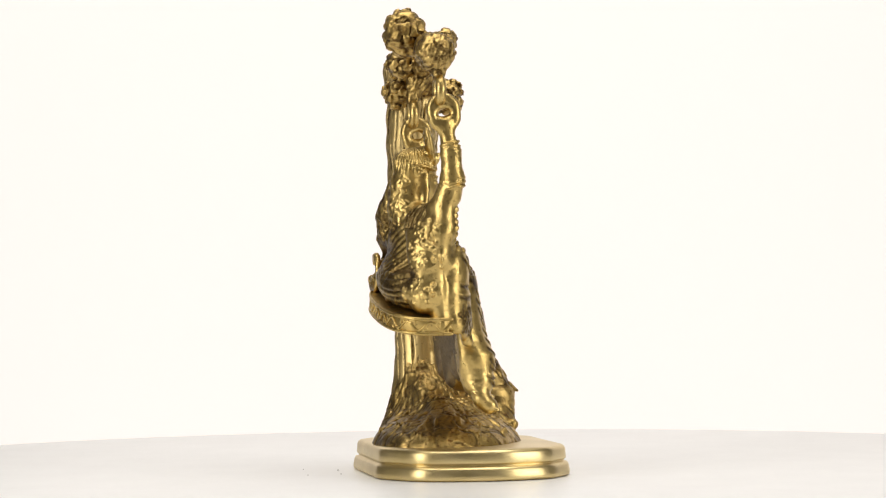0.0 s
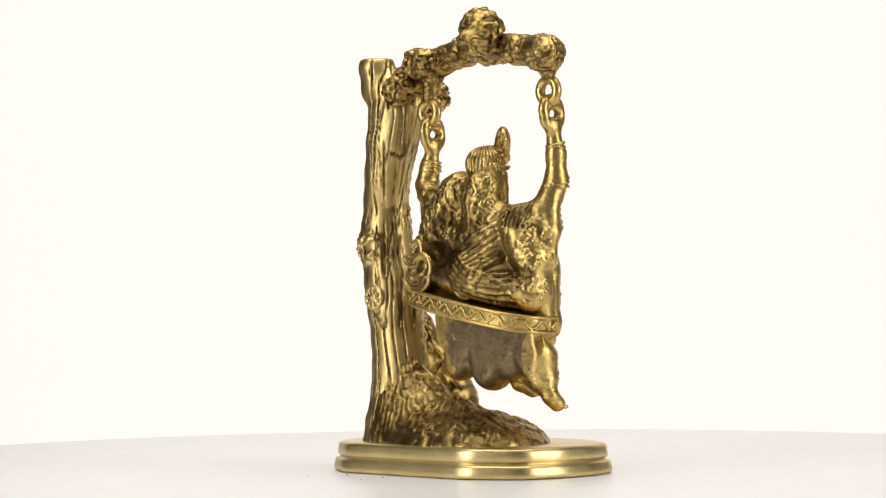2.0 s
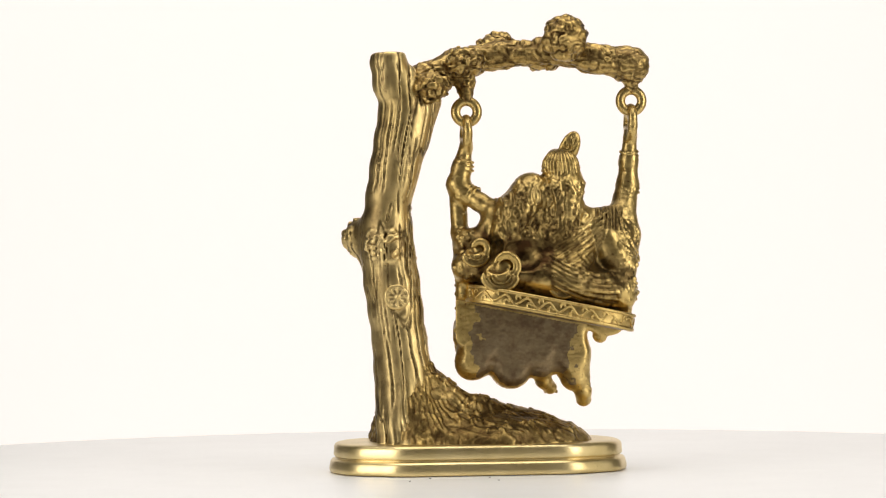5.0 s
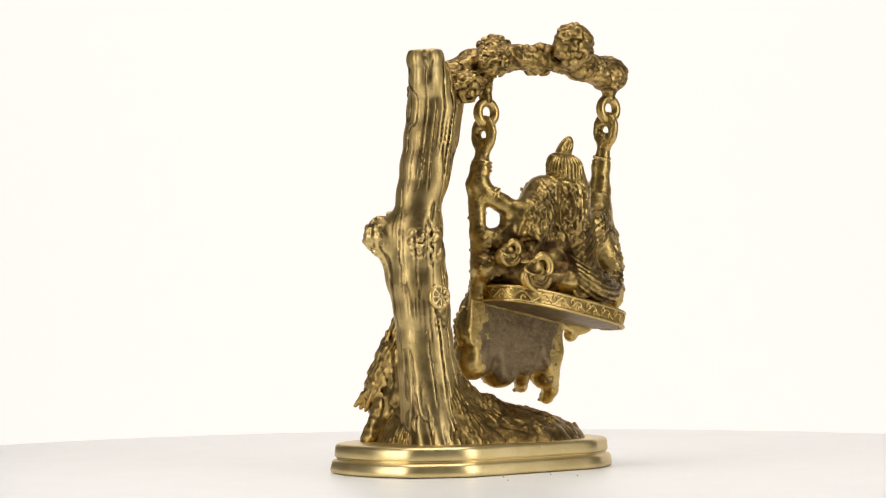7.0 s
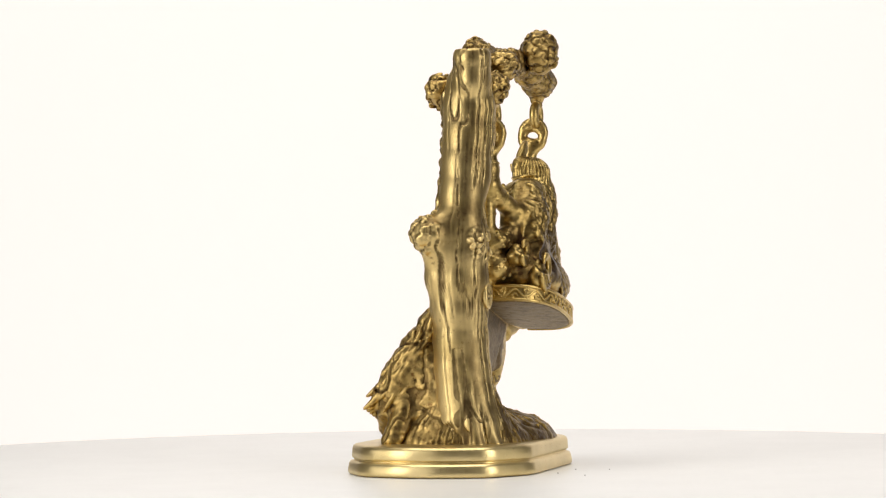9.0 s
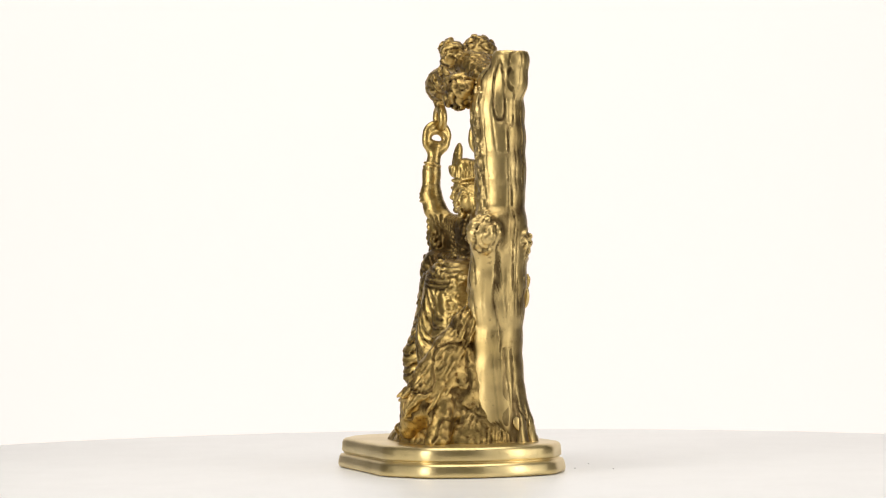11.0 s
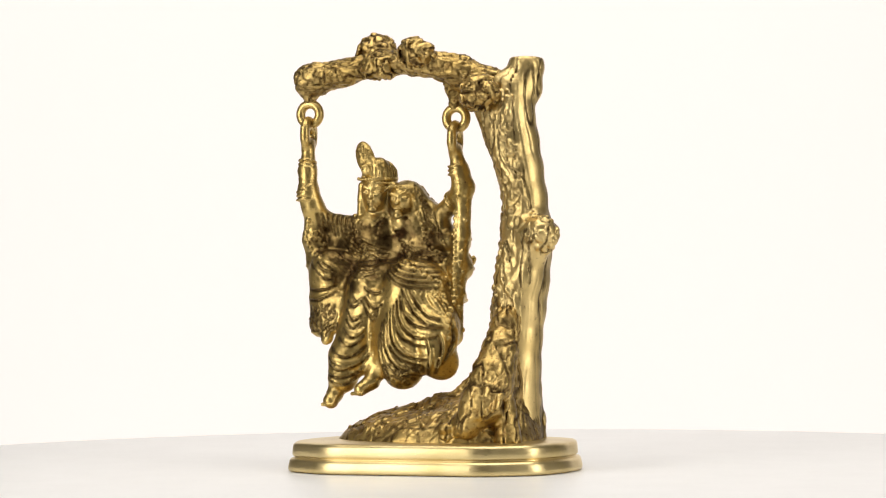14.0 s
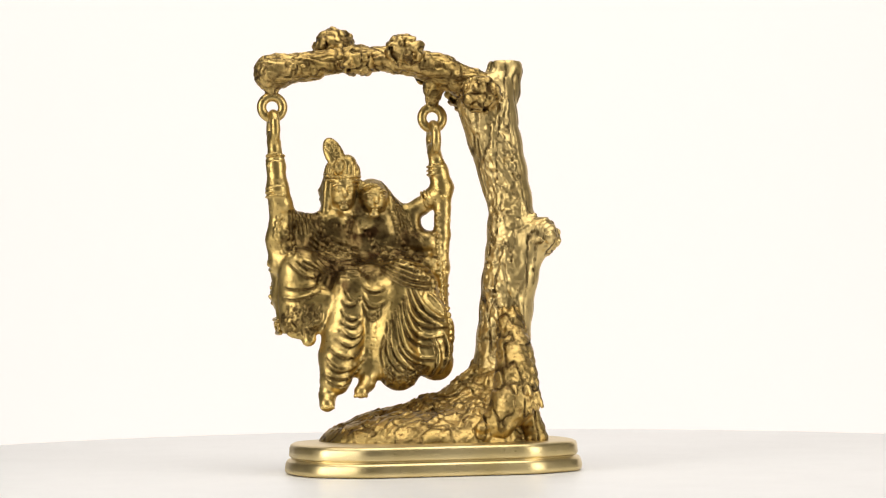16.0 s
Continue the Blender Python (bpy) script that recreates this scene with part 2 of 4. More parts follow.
        mesh.attributes.new("wax_shade", "FLOAT", "POINT").data.foreach_set("value", wax_shade)
        mesh.validate()
        return mesh


def bend(p, q, r, n=6):
    """Points along the curve from p over q to r."""
    return [tuple((1 - t) ** 2 * u + 2 * t * (1 - t) * v + t * t * w for u, v, w in zip(p, q, r)) for t in (i / n for i in range(n + 1))]


def thing(name, label, category, kind=""):
    ob = new(name)
    ob.empty_display_size = 0.02
    return tagged(ob, label, category, "", kind)


# ---- studio: room, backdrop, table ----
# unseen room, added and kept pale so it bounces fill onto the brass
tagged(part("floor", box(-2.5, 2.5, -3.0, 1.8, -0.86, -0.80), ROOM, smooth=False), "pale unseen studio floor, added to bounce light", "floor", "", "structure")
tagged(part("ceiling", box(-2.5, 2.5, -3.0, 1.8, 1.9, 1.96), ROOM, smooth=False), "pale unseen studio ceiling, added to bounce light", "ceiling", "", "structure")
tagged(part("wall_south", box(-2.5, 2.5, -3.06, -3.0, -0.80, 1.9), ROOM, smooth=False), "pale unseen studio wall, added to bounce light", "wall", "", "structure")
tagged(part("wall_north", box(-2.5, 2.5, 1.8, 1.86, -0.80, 1.9), ROOM, smooth=False), "pale unseen studio wall, added to bounce light", "wall", "", "structure")
tagged(part("wall_west", box(-2.56, -2.5, -3.06, 1.86, -0.80, 1.9), ROOM, smooth=False), "pale unseen studio wall, added to bounce light", "wall", "", "structure")
tagged(part("wall_east", box(2.5, 2.56, -3.06, 1.86, -0.80, 1.9), ROOM, smooth=False), "pale unseen studio wall, added to bounce light", "wall", "", "structure")


def build_table():
    table = thing("studio_table", "plain white studio table under the turntable", "table")
    part("tabletop", box(-0.7, 0.7, -0.55, 1.0, -0.075, -0.045, 0.004), PAPER, table, smooth=False)
    for x in (-0.65, 0.65):
        for y in (-0.5, 0.95):
            part("leg", box(x - 0.025, x + 0.025, y - 0.025, y + 0.025, -0.80, -0.075, 0.003), PAPER, table, smooth=False)
    return table


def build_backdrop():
    """A white cloth that hangs behind the table; its brightness is glow in the material."""
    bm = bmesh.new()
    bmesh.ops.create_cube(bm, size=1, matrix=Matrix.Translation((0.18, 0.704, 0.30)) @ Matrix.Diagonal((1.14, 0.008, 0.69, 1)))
    return tagged(part("backdrop", bm, CLOTH, smooth=False), "creamy white cloth backdrop with added glow", "backdrop", "", "structure")


build_table()
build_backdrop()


def disc(radius, z0, z1, rim, count=128):
    def circle(r, z):
        return [(r * math.cos(2 * math.pi * i / count), r * math.sin(2 * math.pi * i / count), z) for i in range(count)]
    return loft([circle(radius - rim, z0), circle(radius, z0 + rim), circle(radius, z1 - rim), circle(radius - rim, z1)])


turntable = thing("turntable", "round glossy white display turntable", "turntable")
part("platter", disc(0.42, -0.022, 0.0, 0.002), WHITE, turntable, smooth=False)
part("foot", disc(0.16, -0.045, -0.022, 0.002), PAPER, turntable, smooth=False)



def build_speck(x, y, r):
    bm = bmesh.new()
    bmesh.ops.create_icosphere(bm, subdivisions=2, radius=r, matrix=Matrix.Translation((x, y, r * 0.45)) @ Matrix.Diagonal((1.4, 1.0, 0.5, 1)))
    for v in bm.verts:
        v.co += 0.25 * r * noise.noise_vector(v.co * 900)
    return part("speck", bm, DUST, turntable, "dark speck of dust")


DUST = plain("dust", (0.10, 0.09, 0.08), 0.9)
for x, y, r in ((34, 78, 0.4), (21.4, 61, 0.45), (-9, 64.5, 0.4), (-11, 82.6, 0.35)):
    build_speck(x / 1000, y / 1000, r / 1000)

# ---- the brass ornament ----
stand = thing("tree_stand", "antique brass tree-shaped stand on an oval stepped base", "ornament stand")


def outline(grow, z, round_off=8.0, steps=8):
    """The base's long rounded octagon, in metres."""
    quarter = [(80.2, 12), (72.5, 35), (46, 51.5)]
    pts = [(x, y) for x, y in quarter] + [(-x, y) for x, y in quarter[::-1]] + [(-x, -y) for x, y in quarter] + [(x, -y) for x, y in quarter[::-1]]
    out = []
    n = len(pts)
    for i in range(n):
        p, q, r = (np.array(pts[j % n], float) for j in (i - 1, i, i + 1))
        a, b = (p - q) / np.linalg.norm(p - q), (r - q) / np.linalg.norm(r - q)
        reach = min(round_off, 0.45 * np.linalg.norm(p - q), 0.45 * np.linalg.norm(r - q))
        for s in np.linspace(0, 1, steps):
            v = (1 - s) ** 2 * (q + a * reach) + 2 * s * (1 - s) * q + s * s * (q + b * reach)
            size = np.linalg.norm(v)
            v = v * (size + grow) / size
            x, y = v[0] * math.cos(radians(-2)) - v[1] * math.sin(radians(-2)), v[0] * math.sin(radians(-2)) + v[1] * math.cos(radians(-2))
            out.append(((x - 12.0) / 1000, (y + 0.8) / 1000, z / 1000))
    return out


def build_base():
    steps = [(-1.5, 0.3), (-0.4, 0.7), (0.0, 1.6), (0.0, 3.0), (-0.7, 6.0), (-1.5, 7.2), (-3.2, 7.6), (-3.6, 8.1), (-3.2, 8.6), (-2.5, 9.0), (-2.3, 9.6), (-2.6, 13.8), (-3.2, 15.2), (-4.6, 16.0), (-8, 16.3), (-22, 16.5), (-40, 16.6)]
    base = part("base_plate", loft([outline(g, z) for g, z in steps]), BRASS_POLISHED, stand, "polished brass stepped oval base")
    return base


build_base()


def stand_part(name, clay, material, label=""):
    return part(name, clay.skin(name), material, stand, label)


def build_mound():
    c = Clay((-80, -54, 13), (58, 58, 66), 0.65)
    c.ball((-13.5, 8, 14), (60, 40, 19), 6, (0, 0, -15))
    c.ball((14, 3, 15), (28, 35, 25), 9)
    c.ball((25, 9, 16), (17, 25, 44), 9)
    c.tube([(28, 13, 56), (10, 12, 40), (-14, 12, 31), (-42, 14, 25)], [11, 8, 6.5, 5], 8)
    turn = radians(-15)

    def spot(a, s):
        u, v = 59 * s * math.cos(a), 39 * s * math.sin(a)
        return -13.5 + u * math.cos(turn) - v * math.sin(turn), 8 + u * math.sin(turn) + v * math.cos(turn)
    for i in range(84):
        a = i * 2 * math.pi / 84 + random.uniform(-0.02, 0.02)
        x, y = spot(a, 1.0)
        if x > 34:
            continue
        p, q = spot(a + random.uniform(-0.03, 0.03), 0.9)
        c.cone((x, y, 14.5), (p, q, 22.5 + random.uniform(-1.2, 1.5)), 1.5, 0.7, 0.5)
    c.freeze()
    for i in range(300):
        a, s = random.uniform(0, 2 * math.pi), random.uniform(0.1, 0.92)
        x, y = spot(a, s)
        p, q = spot(a + random.uniform(-0.12, 0.12), s - random.uniform(0.07, 0.13))
        foot, tip = c.top(x, y), c.top(p, q)
        if foot and tip and tip - foot < 9:
            c.cone((x, y, foot - 0.3), (p, q, tip + random.uniform(0.2, 1.2)), 1.0, 0.5, 0.5)

    def furrows(p):
        """Chased lines that run up the slope towards the trunk, broken here and there."""
        a = np.arctan2(p[:, 1] - 12, p[:, 0] - 30)
        far = np.hypot(p[:, 1] - 12, p[:, 0] - 30)
        wave = lattice(p, 9.0, 5)
        line = np.abs(np.sin(a * 26 + 2.2 * wave + 0.05 * far)) ** 0.6
        return 0.7 * line * np.clip(0.8 + 1.5 * lattice(p, 7.0, 6), 0, 1) + 0.35 * lattice(p, 5.0, 3) + 0.15 * lattice(p, 1.9, 4) - 0.4
    c.texture(furrows, [(7.0, 0.5, 0.06, 0.7, (1, 1, 1), 16)])
    c.f[:, :, :int((15.6 - 13) / 0.65)] = 9
    return stand_part("mound", c, BRASS_CAST, "grassy cast brass mound")


build_mound()

TRUNK = [(27.5, 14, 14), (27.8, 13.4, 30), (28.6, 12.2, 43), (29.8, 11.5, 56), (31.2, 11.4, 71), (33.2, 12.0, 87), (35, 12.4, 102), (36.8, 13.2, 117), (37.6, 13.8, 132), (36.6, 14.7, 148), (34, 15.5, 163), (30.7, 16.4, 178), (27.6, 16.4, 193), (28.4, 16.8, 206)]
TRUNK_R = [17.5, 16.2, 15.2, 14.7, 14.1, 14.1, 14.4, 13.7, 12.8, 11.5, 11.9, 12.7, 13.4, 12.0]


def self_wax_shade(c, amount):
    """Darkens the colour near the skin: wax, with groove shade painted in."""
    near = np.abs(c.f) < 3.0
    c.w[near] = np.maximum(c.w[near], amount)


def build_trunk():
    c = Clay((2, -22, 13), (70, 48, 234), 0.6)
    c.tube(TRUNK, TRUNK_R, 4)
    c.cone((31.5, 19, 206), (36.5, 20.6, 219), 9.5, 10.2, 3)
    c.ball((37, 20.6, 229.5), (17, 16, 6), 1.2, cut=True)
    c.cone((38, 12, 129), (47, 2, 127), 11, 9.5, 6)
    c.ball((50.4, -0.8, 126.6), (8.8, 8.8, 9.4), 3)
    c.tube([(45, 2, 118), (40, 3, 104), (36, 5, 84)], [7.5, 7, 6], 5)
    leaf_cluster(c, (50.4, -0.8, 126.6), (9.4, 9.4, 10), 70, 2.8)
    c.ball((43.5, 21.5, 122.5), (5.5, 5.5, 9), 2)
    leaf_cluster(c, (43.5, 21.5, 122.5), (6.4, 6.4, 10), 44, 2.4)
    leaf_cluster(c, (44, 5, 127), (10, 10, 13), 70, 2.8)
    c.ball((37, 24, 121), (7, 4, 10), 2)
    leaf_cluster(c, (37, 24.5, 121), (7, 4.5, 11), 46, 2.5)
    c.ball((35.8, 7.5, 152), (5, 4.5, 7), 3)
    leaf_cluster(c, (35.8, 7, 152), (6, 5, 8), 36, 2.4)
    for i in range(9):
        a = radians(15 + i * 34)
        c.tube([(29.5 + 9 * math.cos(a), 12 + 9 * math.sin(a), 64), (29 + 11.5 * math.cos(a + 0.05), 12.5 + 11.5 * math.sin(a + 0.05), 44), (29 + 12.5 * math.cos(a + 0.1), 14 + 15 * math.sin(a + 0.1), 27), (29 + 13 * math.cos(a + 0.2), 14 + 19 * math.sin(a + 0.2), 15)], [1.5, 2.6, 3.4, 4], 4)
    zs = np.array([q[2] for q in TRUNK], np.float32)
    # leaves and creepers up the front of the trunk
    for i in range(330):
        z = random.uniform(52, 206)
        x, y = (np.interp(z, zs, [q[j] for q in TRUNK]) for j in (0, 1))
        r = np.interp(z, zs, TRUNK_R) + 0.2
        a = radians(random.uniform(190, 290))
        s = random.uniform(1.2, 3.0)
        c.ball((x + r * math.cos(a), y + r * math.sin(a), z), (s, s * 0.6, s * 0.7), 0.6, (random.uniform(0, 60), random.uniform(0, 90), math.degrees(a) + 90))
    for lean in (-0.5, 0.35):
        vine = []
        for i in range(24):
            z = 82 + i * 5.2
            x, y = (np.interp(z, zs, [q[j] for q in TRUNK]) for j in (0, 1))
            r = np.interp(z, zs, TRUNK_R) + 0.6
            a = radians(262) + lean * math.sin(i * 0.55 + lean * 3)
            vine.append((x + r * math.cos(a), y + r * math.sin(a), z))
        c.tube(vine, [1.3] * 24, 0.8)

    # long slits in the bark
    for i in range(16):
        z, a, length = random.uniform(56, 200), radians(random.uniform(50, 205)), random.uniform(8, 26)
        path = []
        for j in range(6):
            w = z + length * j / 5
            x, y = (np.interp(w, zs, [q[m] for q in TRUNK]) for m in (0, 1))
            r = np.interp(w, zs, TRUNK_R) + 0.1
            path.append((x + r * math.cos(a + 0.03 * j), y + r * math.sin(a + 0.03 * j), w))
        c.tube(path, [0.4, 0.8, 0.9, 0.9, 0.7, 0.4], 0.4, cut=True, stain_shade=0.6)

    def bark(p):
        cx, cy = (np.interp(p[:, 2], zs, [q[i] for q in TRUNK]) for i in (0, 1))
        a = np.arctan2(p[:, 1] - cy, p[:, 0] - cx)
        slow = lattice(p * np.array([1, 1, 0.22], np.float32), 8.0, 8)
        groove = np.exp(-(np.sin(a * 8 + 1.5 * slow + 0.006 * p[:, 2]) / 0.16) ** 2)
        broken = np.clip(lattice(p * np.array([1, 1, 0.3], np.float32), 7.0, 9) * 3 + 0.7, 0, 1)
        fine = np.exp(-(np.sin(a * 16 + 1.5 * slow) / 0.26) ** 2) * np.clip(lattice(p * np.array([1, 1, 0.3], np.float32), 6.0, 10) * 3, 0, 1)
        swell = 0.2 * slow
        front = np.clip((-np.sin(a - 0.2) + 0.05) * 2.2, 0, 1)
        smooth = np.clip(np.cos(a + 0.3) * 3 - 1.3, 0, 1)
        front = front * (1 - smooth)
        wood = swell - (1.4 * groove * broken + 0.6 * fine) * (1 - 0.8 * smooth)
        self_wax_shade(c, (1 - front) * np.maximum(0.75 * groove ** 2.5 * broken, 0.5 * fine ** 2) * (1 - 0.8 * smooth))
        self_wax_shade(c, 0.6 * front * np.exp(-(lattice(p * np.array([1, 1, 0.55], np.float32), 4.6, 18) / 0.07) ** 2))
        return (1 - front) * wood + front * (0.4 * lattice(p, 4.0, 6) + 0.2 * lattice(p, 1.9, 7) - 0.45 * np.exp(-(lattice(p * np.array([1, 1, 0.55], np.float32), 4.6, 18) / 0.07) ** 2))
    c.tube([(32, 19, 156), (26, 17, 180), (17, 15, 199)], [9, 10, 9.5], 6)
    c.tube([(37, 21, 207), (24, 17, 207)], [8, 8], 5)
    c.texture(bark, [(6.0, 0.6, 0.03, 0.9, (1, 1, 0.12), 17)])
    c.f[:, :, :int((15.6 - 13) / 0.6)] = 9
    return stand_part("trunk", c, BRASS_BARK, "brass tree trunk with grooved bark")


def leaf_cluster(c, centre, size, count, leaf):
    for i in range(count):
        a, b = random.uniform(0, 2 * math.pi), math.asin(random.uniform(-1, 1))
        d = (math.cos(a) * math.cos(b), math.sin(a) * math.cos(b), math.sin(b))
        p = [centre[j] + d[j] * size[j] * 0.93 for j in range(3)]
        s = leaf * random.uniform(0.7, 1.25)
        turn = Vector(d).to_track_quat("Z", "Y").to_euler()
        tilt = [math.degrees(v) + random.uniform(-22, 22) for v in turn]
        c.ball(p, (s, s * 0.7, s * 0.42), 0.5, tilt)


trunk = build_trunk()


def build_rosette():
    """The sawn-off knot on the trunk, with its rays."""
    c = Clay((14, 16, 80), (52, 44, 110), 0.5)
    m = (34.0, 27.0, 94.0)
    c.ring(m, (0, 1, 0), 5.6, 1.4, 0.4)
    c.ball(m, (5, 1.6, 5), 0.5)
    c.ball((m[0], m[1] + 1.4, m[2]), (1.3, 1.3, 1.3), 0.4)
    for i in range(8):
        a = i * math.pi / 4
        c.cone((m[0], m[1] + 1.2, m[2]), (m[0] + 5 * math.cos(a), m[1] + 1.2, m[2] + 5 * math.sin(a)), 0.6, 0.6, 0.3)
    return part("knot", c.skin("knot"), BRASS_BARK, trunk, "round brass knot with rays")


build_rosette()


def build_branch():
    c = Clay((-118, -10, 178), (46, 56, 238), 0.6)
    line = [(29, 18, 194), (16, 16, 210), (0, 16, 218), (-24, 15, 224), (-48, 23, 225), (-72, 27, 221), (-93, 28.5, 218)]
    c.tube(line, [11, 9.5, 8.5, 7.5, 7, 7.5, 9], 4)
    c.cone((-90, 28, 217.5), (-94, 28.5, 217), 10, 10, 1.5)
    c.ball((-109, 28.5, 216), (6, 16, 16), 1.5, cut=True)
    c.cone((-94, 27.5, 211), (-93.8, 26.8, 205), 5, 3.6, 2)
    c.cone((-5, 20, 211), (-5, 22.5, 200), 6, 3.8, 3)

    def knobbly(p):
        along = np.exp(-(np.sin(0.9 * p[:, 1] + 0.5 * p[:, 2] + 2 * lattice(p, 7, 14)) / 0.3) ** 2)
        return 0.7 * lattice(p, 4.0, 11) + 0.25 * lattice(p, 1.9, 12) - 0.6 * along
    c.texture(knobbly, [(4.8, 0.8, 0.07, 0.85, (1, 1, 1), 13), (3.0, 0.4, 0.08, 0.6, (0.4, 1, 1), 19)])
    return stand_part("branch", c, BRASS_CAST, "gnarled cast brass branch")


branch = build_branch()


def build_foliage(centre, size, count, leaf, seed, dome=False):
    pad = [s + 1.6 * leaf for s in size]
    c = Clay([m - q for m, q in zip(centre, pad)], [m + q for m, q in zip(centre, pad)], 0.55)
    c.ball(centre, [s * 0.9 for s in size], 2)
    leaf_cluster(c, centre, size, count, leaf)
    if dome:
        c.ball((centre[0], centre[1], centre[2] + 0.6), [s - 0.4 for s in size], 1.0)
    c.texture(lambda p: 0.3 * lattice(p, 2.2, seed), [(3.8, 0.8, 0.1, 0.9, (1, 1, 1), seed + 20)])
    return part("foliage", c.skin("foliage"), BRASS_CAST, branch, "boss of brass leaves")


for i, (centre, size, count, leaf) in enumerate((
        ((-56.5, 37, 230.5), (11.8, 10.5, 12), 80, 3.4), ((-23, 10, 228), (11, 8, 8.5), 55, 3.2), ((16, -1, 204), (11, 9, 10), 60, 3.2), ((-4, 28, 219), (10, 9, 8), 60, 3.0),
        ((-47, 18, 222), (11, 7, 7), 45, 3.0), ((-84, 27, 220), (12, 8.6, 6), 45, 2.6), ((14, 27, 206), (10, 8, 9), 45, 3.0), ((24, 12, 202), (9, 8, 10), 50, 2.8))):
    build_foliage(centre, size, count, leaf, 60 + i, i == 0)


def build_ring(x, y, z):
    c = Clay((x - 11, y - 6, z - 11), (x + 11, y + 6, z + 11), 0.5)
    c.ring((x, y, z), (0.05, 1, 0), 5.8, 2.6)
    return stand_part("hanging_ring", c, BRASS_FIGURE, "smooth brass hanging ring")


RING_L, RING_R = (-93.8, 26.8, 198), (-5, 22.5, 192.5)
build_ring(*RING_L)
build_ring(*RING_R)


def build_peacock():
    c = Clay((-4, -52, 14), (52, 14, 96), 0.6)
    c.tube([(31, 6, 86), (31, -5, 79), (30, -13, 66), (28, -21, 52), (25, -27, 38), (17, -31, 25)], [5, 6.5, 8.5, 10.5, 11.5, 7], 4)
    c.tube([(32, -12, 62), (33, -24, 46), (33, -31, 41)], [6, 6, 3], 4)
    c.cone((25, -21, 38), (6, -29, 20), 6.5, 6, 4)
    c.ball((31, -3, 44), (8, 17, 26), 5)
    c.cone((34, -18, 36), (38, -24, 17), 6, 7, 4)
    # rows of long lapped tail feathers
    spine = [(31, -2, 81), (30.5, -12, 67), (29, -20, 53), (27, -26, 40)]
    for row in range(10):
        s = row / 9
        k = min(int(s * 3), 2)
        f = s * 3 - k
        x, y, z = (spine[k][j] * (1 - f) + spine[k + 1][j] * f for j in range(3))
        r = 6.0 + 5.2 * s
        for i in range(7):
            a = radians(-25 + 38 * (i + 0.5 * (row % 2)) + random.uniform(-6, 6))
            out = r * math.sin(a)
            c.ball((x + r * math.cos(a), y - 0.8 * out, z + 0.6 * out), (1.9, 1.5, 6.5 + 2 * s), 0.4, (-33 + random.uniform(-9, 9) - 10 * s, random.uniform(-8, 8), 0))
    for i in range(6):
        c.cone((36 - 2.2 * i, -31, 43 - i), (37 - 3 * i, -40 + 0.8 * i, 35 - 1.2 * i), 2.6, 1.1, 1.0)
    c.ball((6, -33, 24), (4, 3.5, 3.5), 1)
    c.texture(lambda p: 0.3 * lattice(p, 2.4, 31) + 0.15 * np.sin(p[:, 2] * 1.1 + 2 * lattice(p, 6, 32)), [(5.0, 0.9, 0.08, 0.9, (1, 0.5, 0.4), 33)])
    c.f[:, :, :int((15.6 - 14) / 0.6)] = 9
    return stand_part("peacock", c, BRASS_CAST, "cast brass peacock with sweeping tail")


build_peacock()

# ---- the swing ----
swing = thing("swing_seat", "brass half-round swing seat with scroll border", "swing seat")
SLOPE = 11.0
SEAT = (-47.6, 27, 82.7)
SEAT_TURN = Euler((0, radians(-SLOPE), 0)).to_matrix()


def seat_place(u, v, w):
    """A point of the seat: along, across and above its underside's middle, in millimetres."""
    q = SEAT_TURN @ Vector((u, v, w))
    return (SEAT[0] + q.x, SEAT[1] + q.y, SEAT[2] + q.z)


def seat_edge(a, grow=0.0):
    """A point of the seat's rim, seen from above, at the angle a."""
    ca, sa = math.cos(a), math.sin(a)
    r = (abs(ca / 44.5) ** 2.8 + abs(sa / 25) ** 2.8) ** (-1 / 2.8) + grow
    return r * ca, r * sa


def build_seat():
    m = np.array(SEAT_TURN.transposed())

    def slab(x, y, z):
        px, py, pz = x - SEAT[0], y - SEAT[1], z - SEAT[2]
        u, v, w = (m[i, 0] * px + m[i, 1] * py + m[i, 2] * pz for i in range(3))
        v = np.where(v < 0, 1.4 * v + 0.13 * u, v)
        q = ((np.abs(u) / 44.5) ** 2.8 + (np.abs(v) / 25) ** 2.8) ** (1 / 2.8)
        return np.maximum((q - 1) * 25 + grow, np.abs(w - middle) - half)
    for name, grow, middle, half, material, label in (("seat", 0.0, 5.0, 4.0, BRASS_FIGURE, "brass swing seat"), ("underside", 1.2, 1.0, 1.0, BRASS_ROUGH, "rough unpolished underside")):
        c = Clay((-108, -2, 56), (8, 66, 116), 0.6)
        c.apply((-108, 0, 56), (8, 64, 116), slab, 0.8)
        c.texture(lambda p: 0.2 * lattice(p, 4, 51))
        part(name, c.skin(name), material, swing, label)


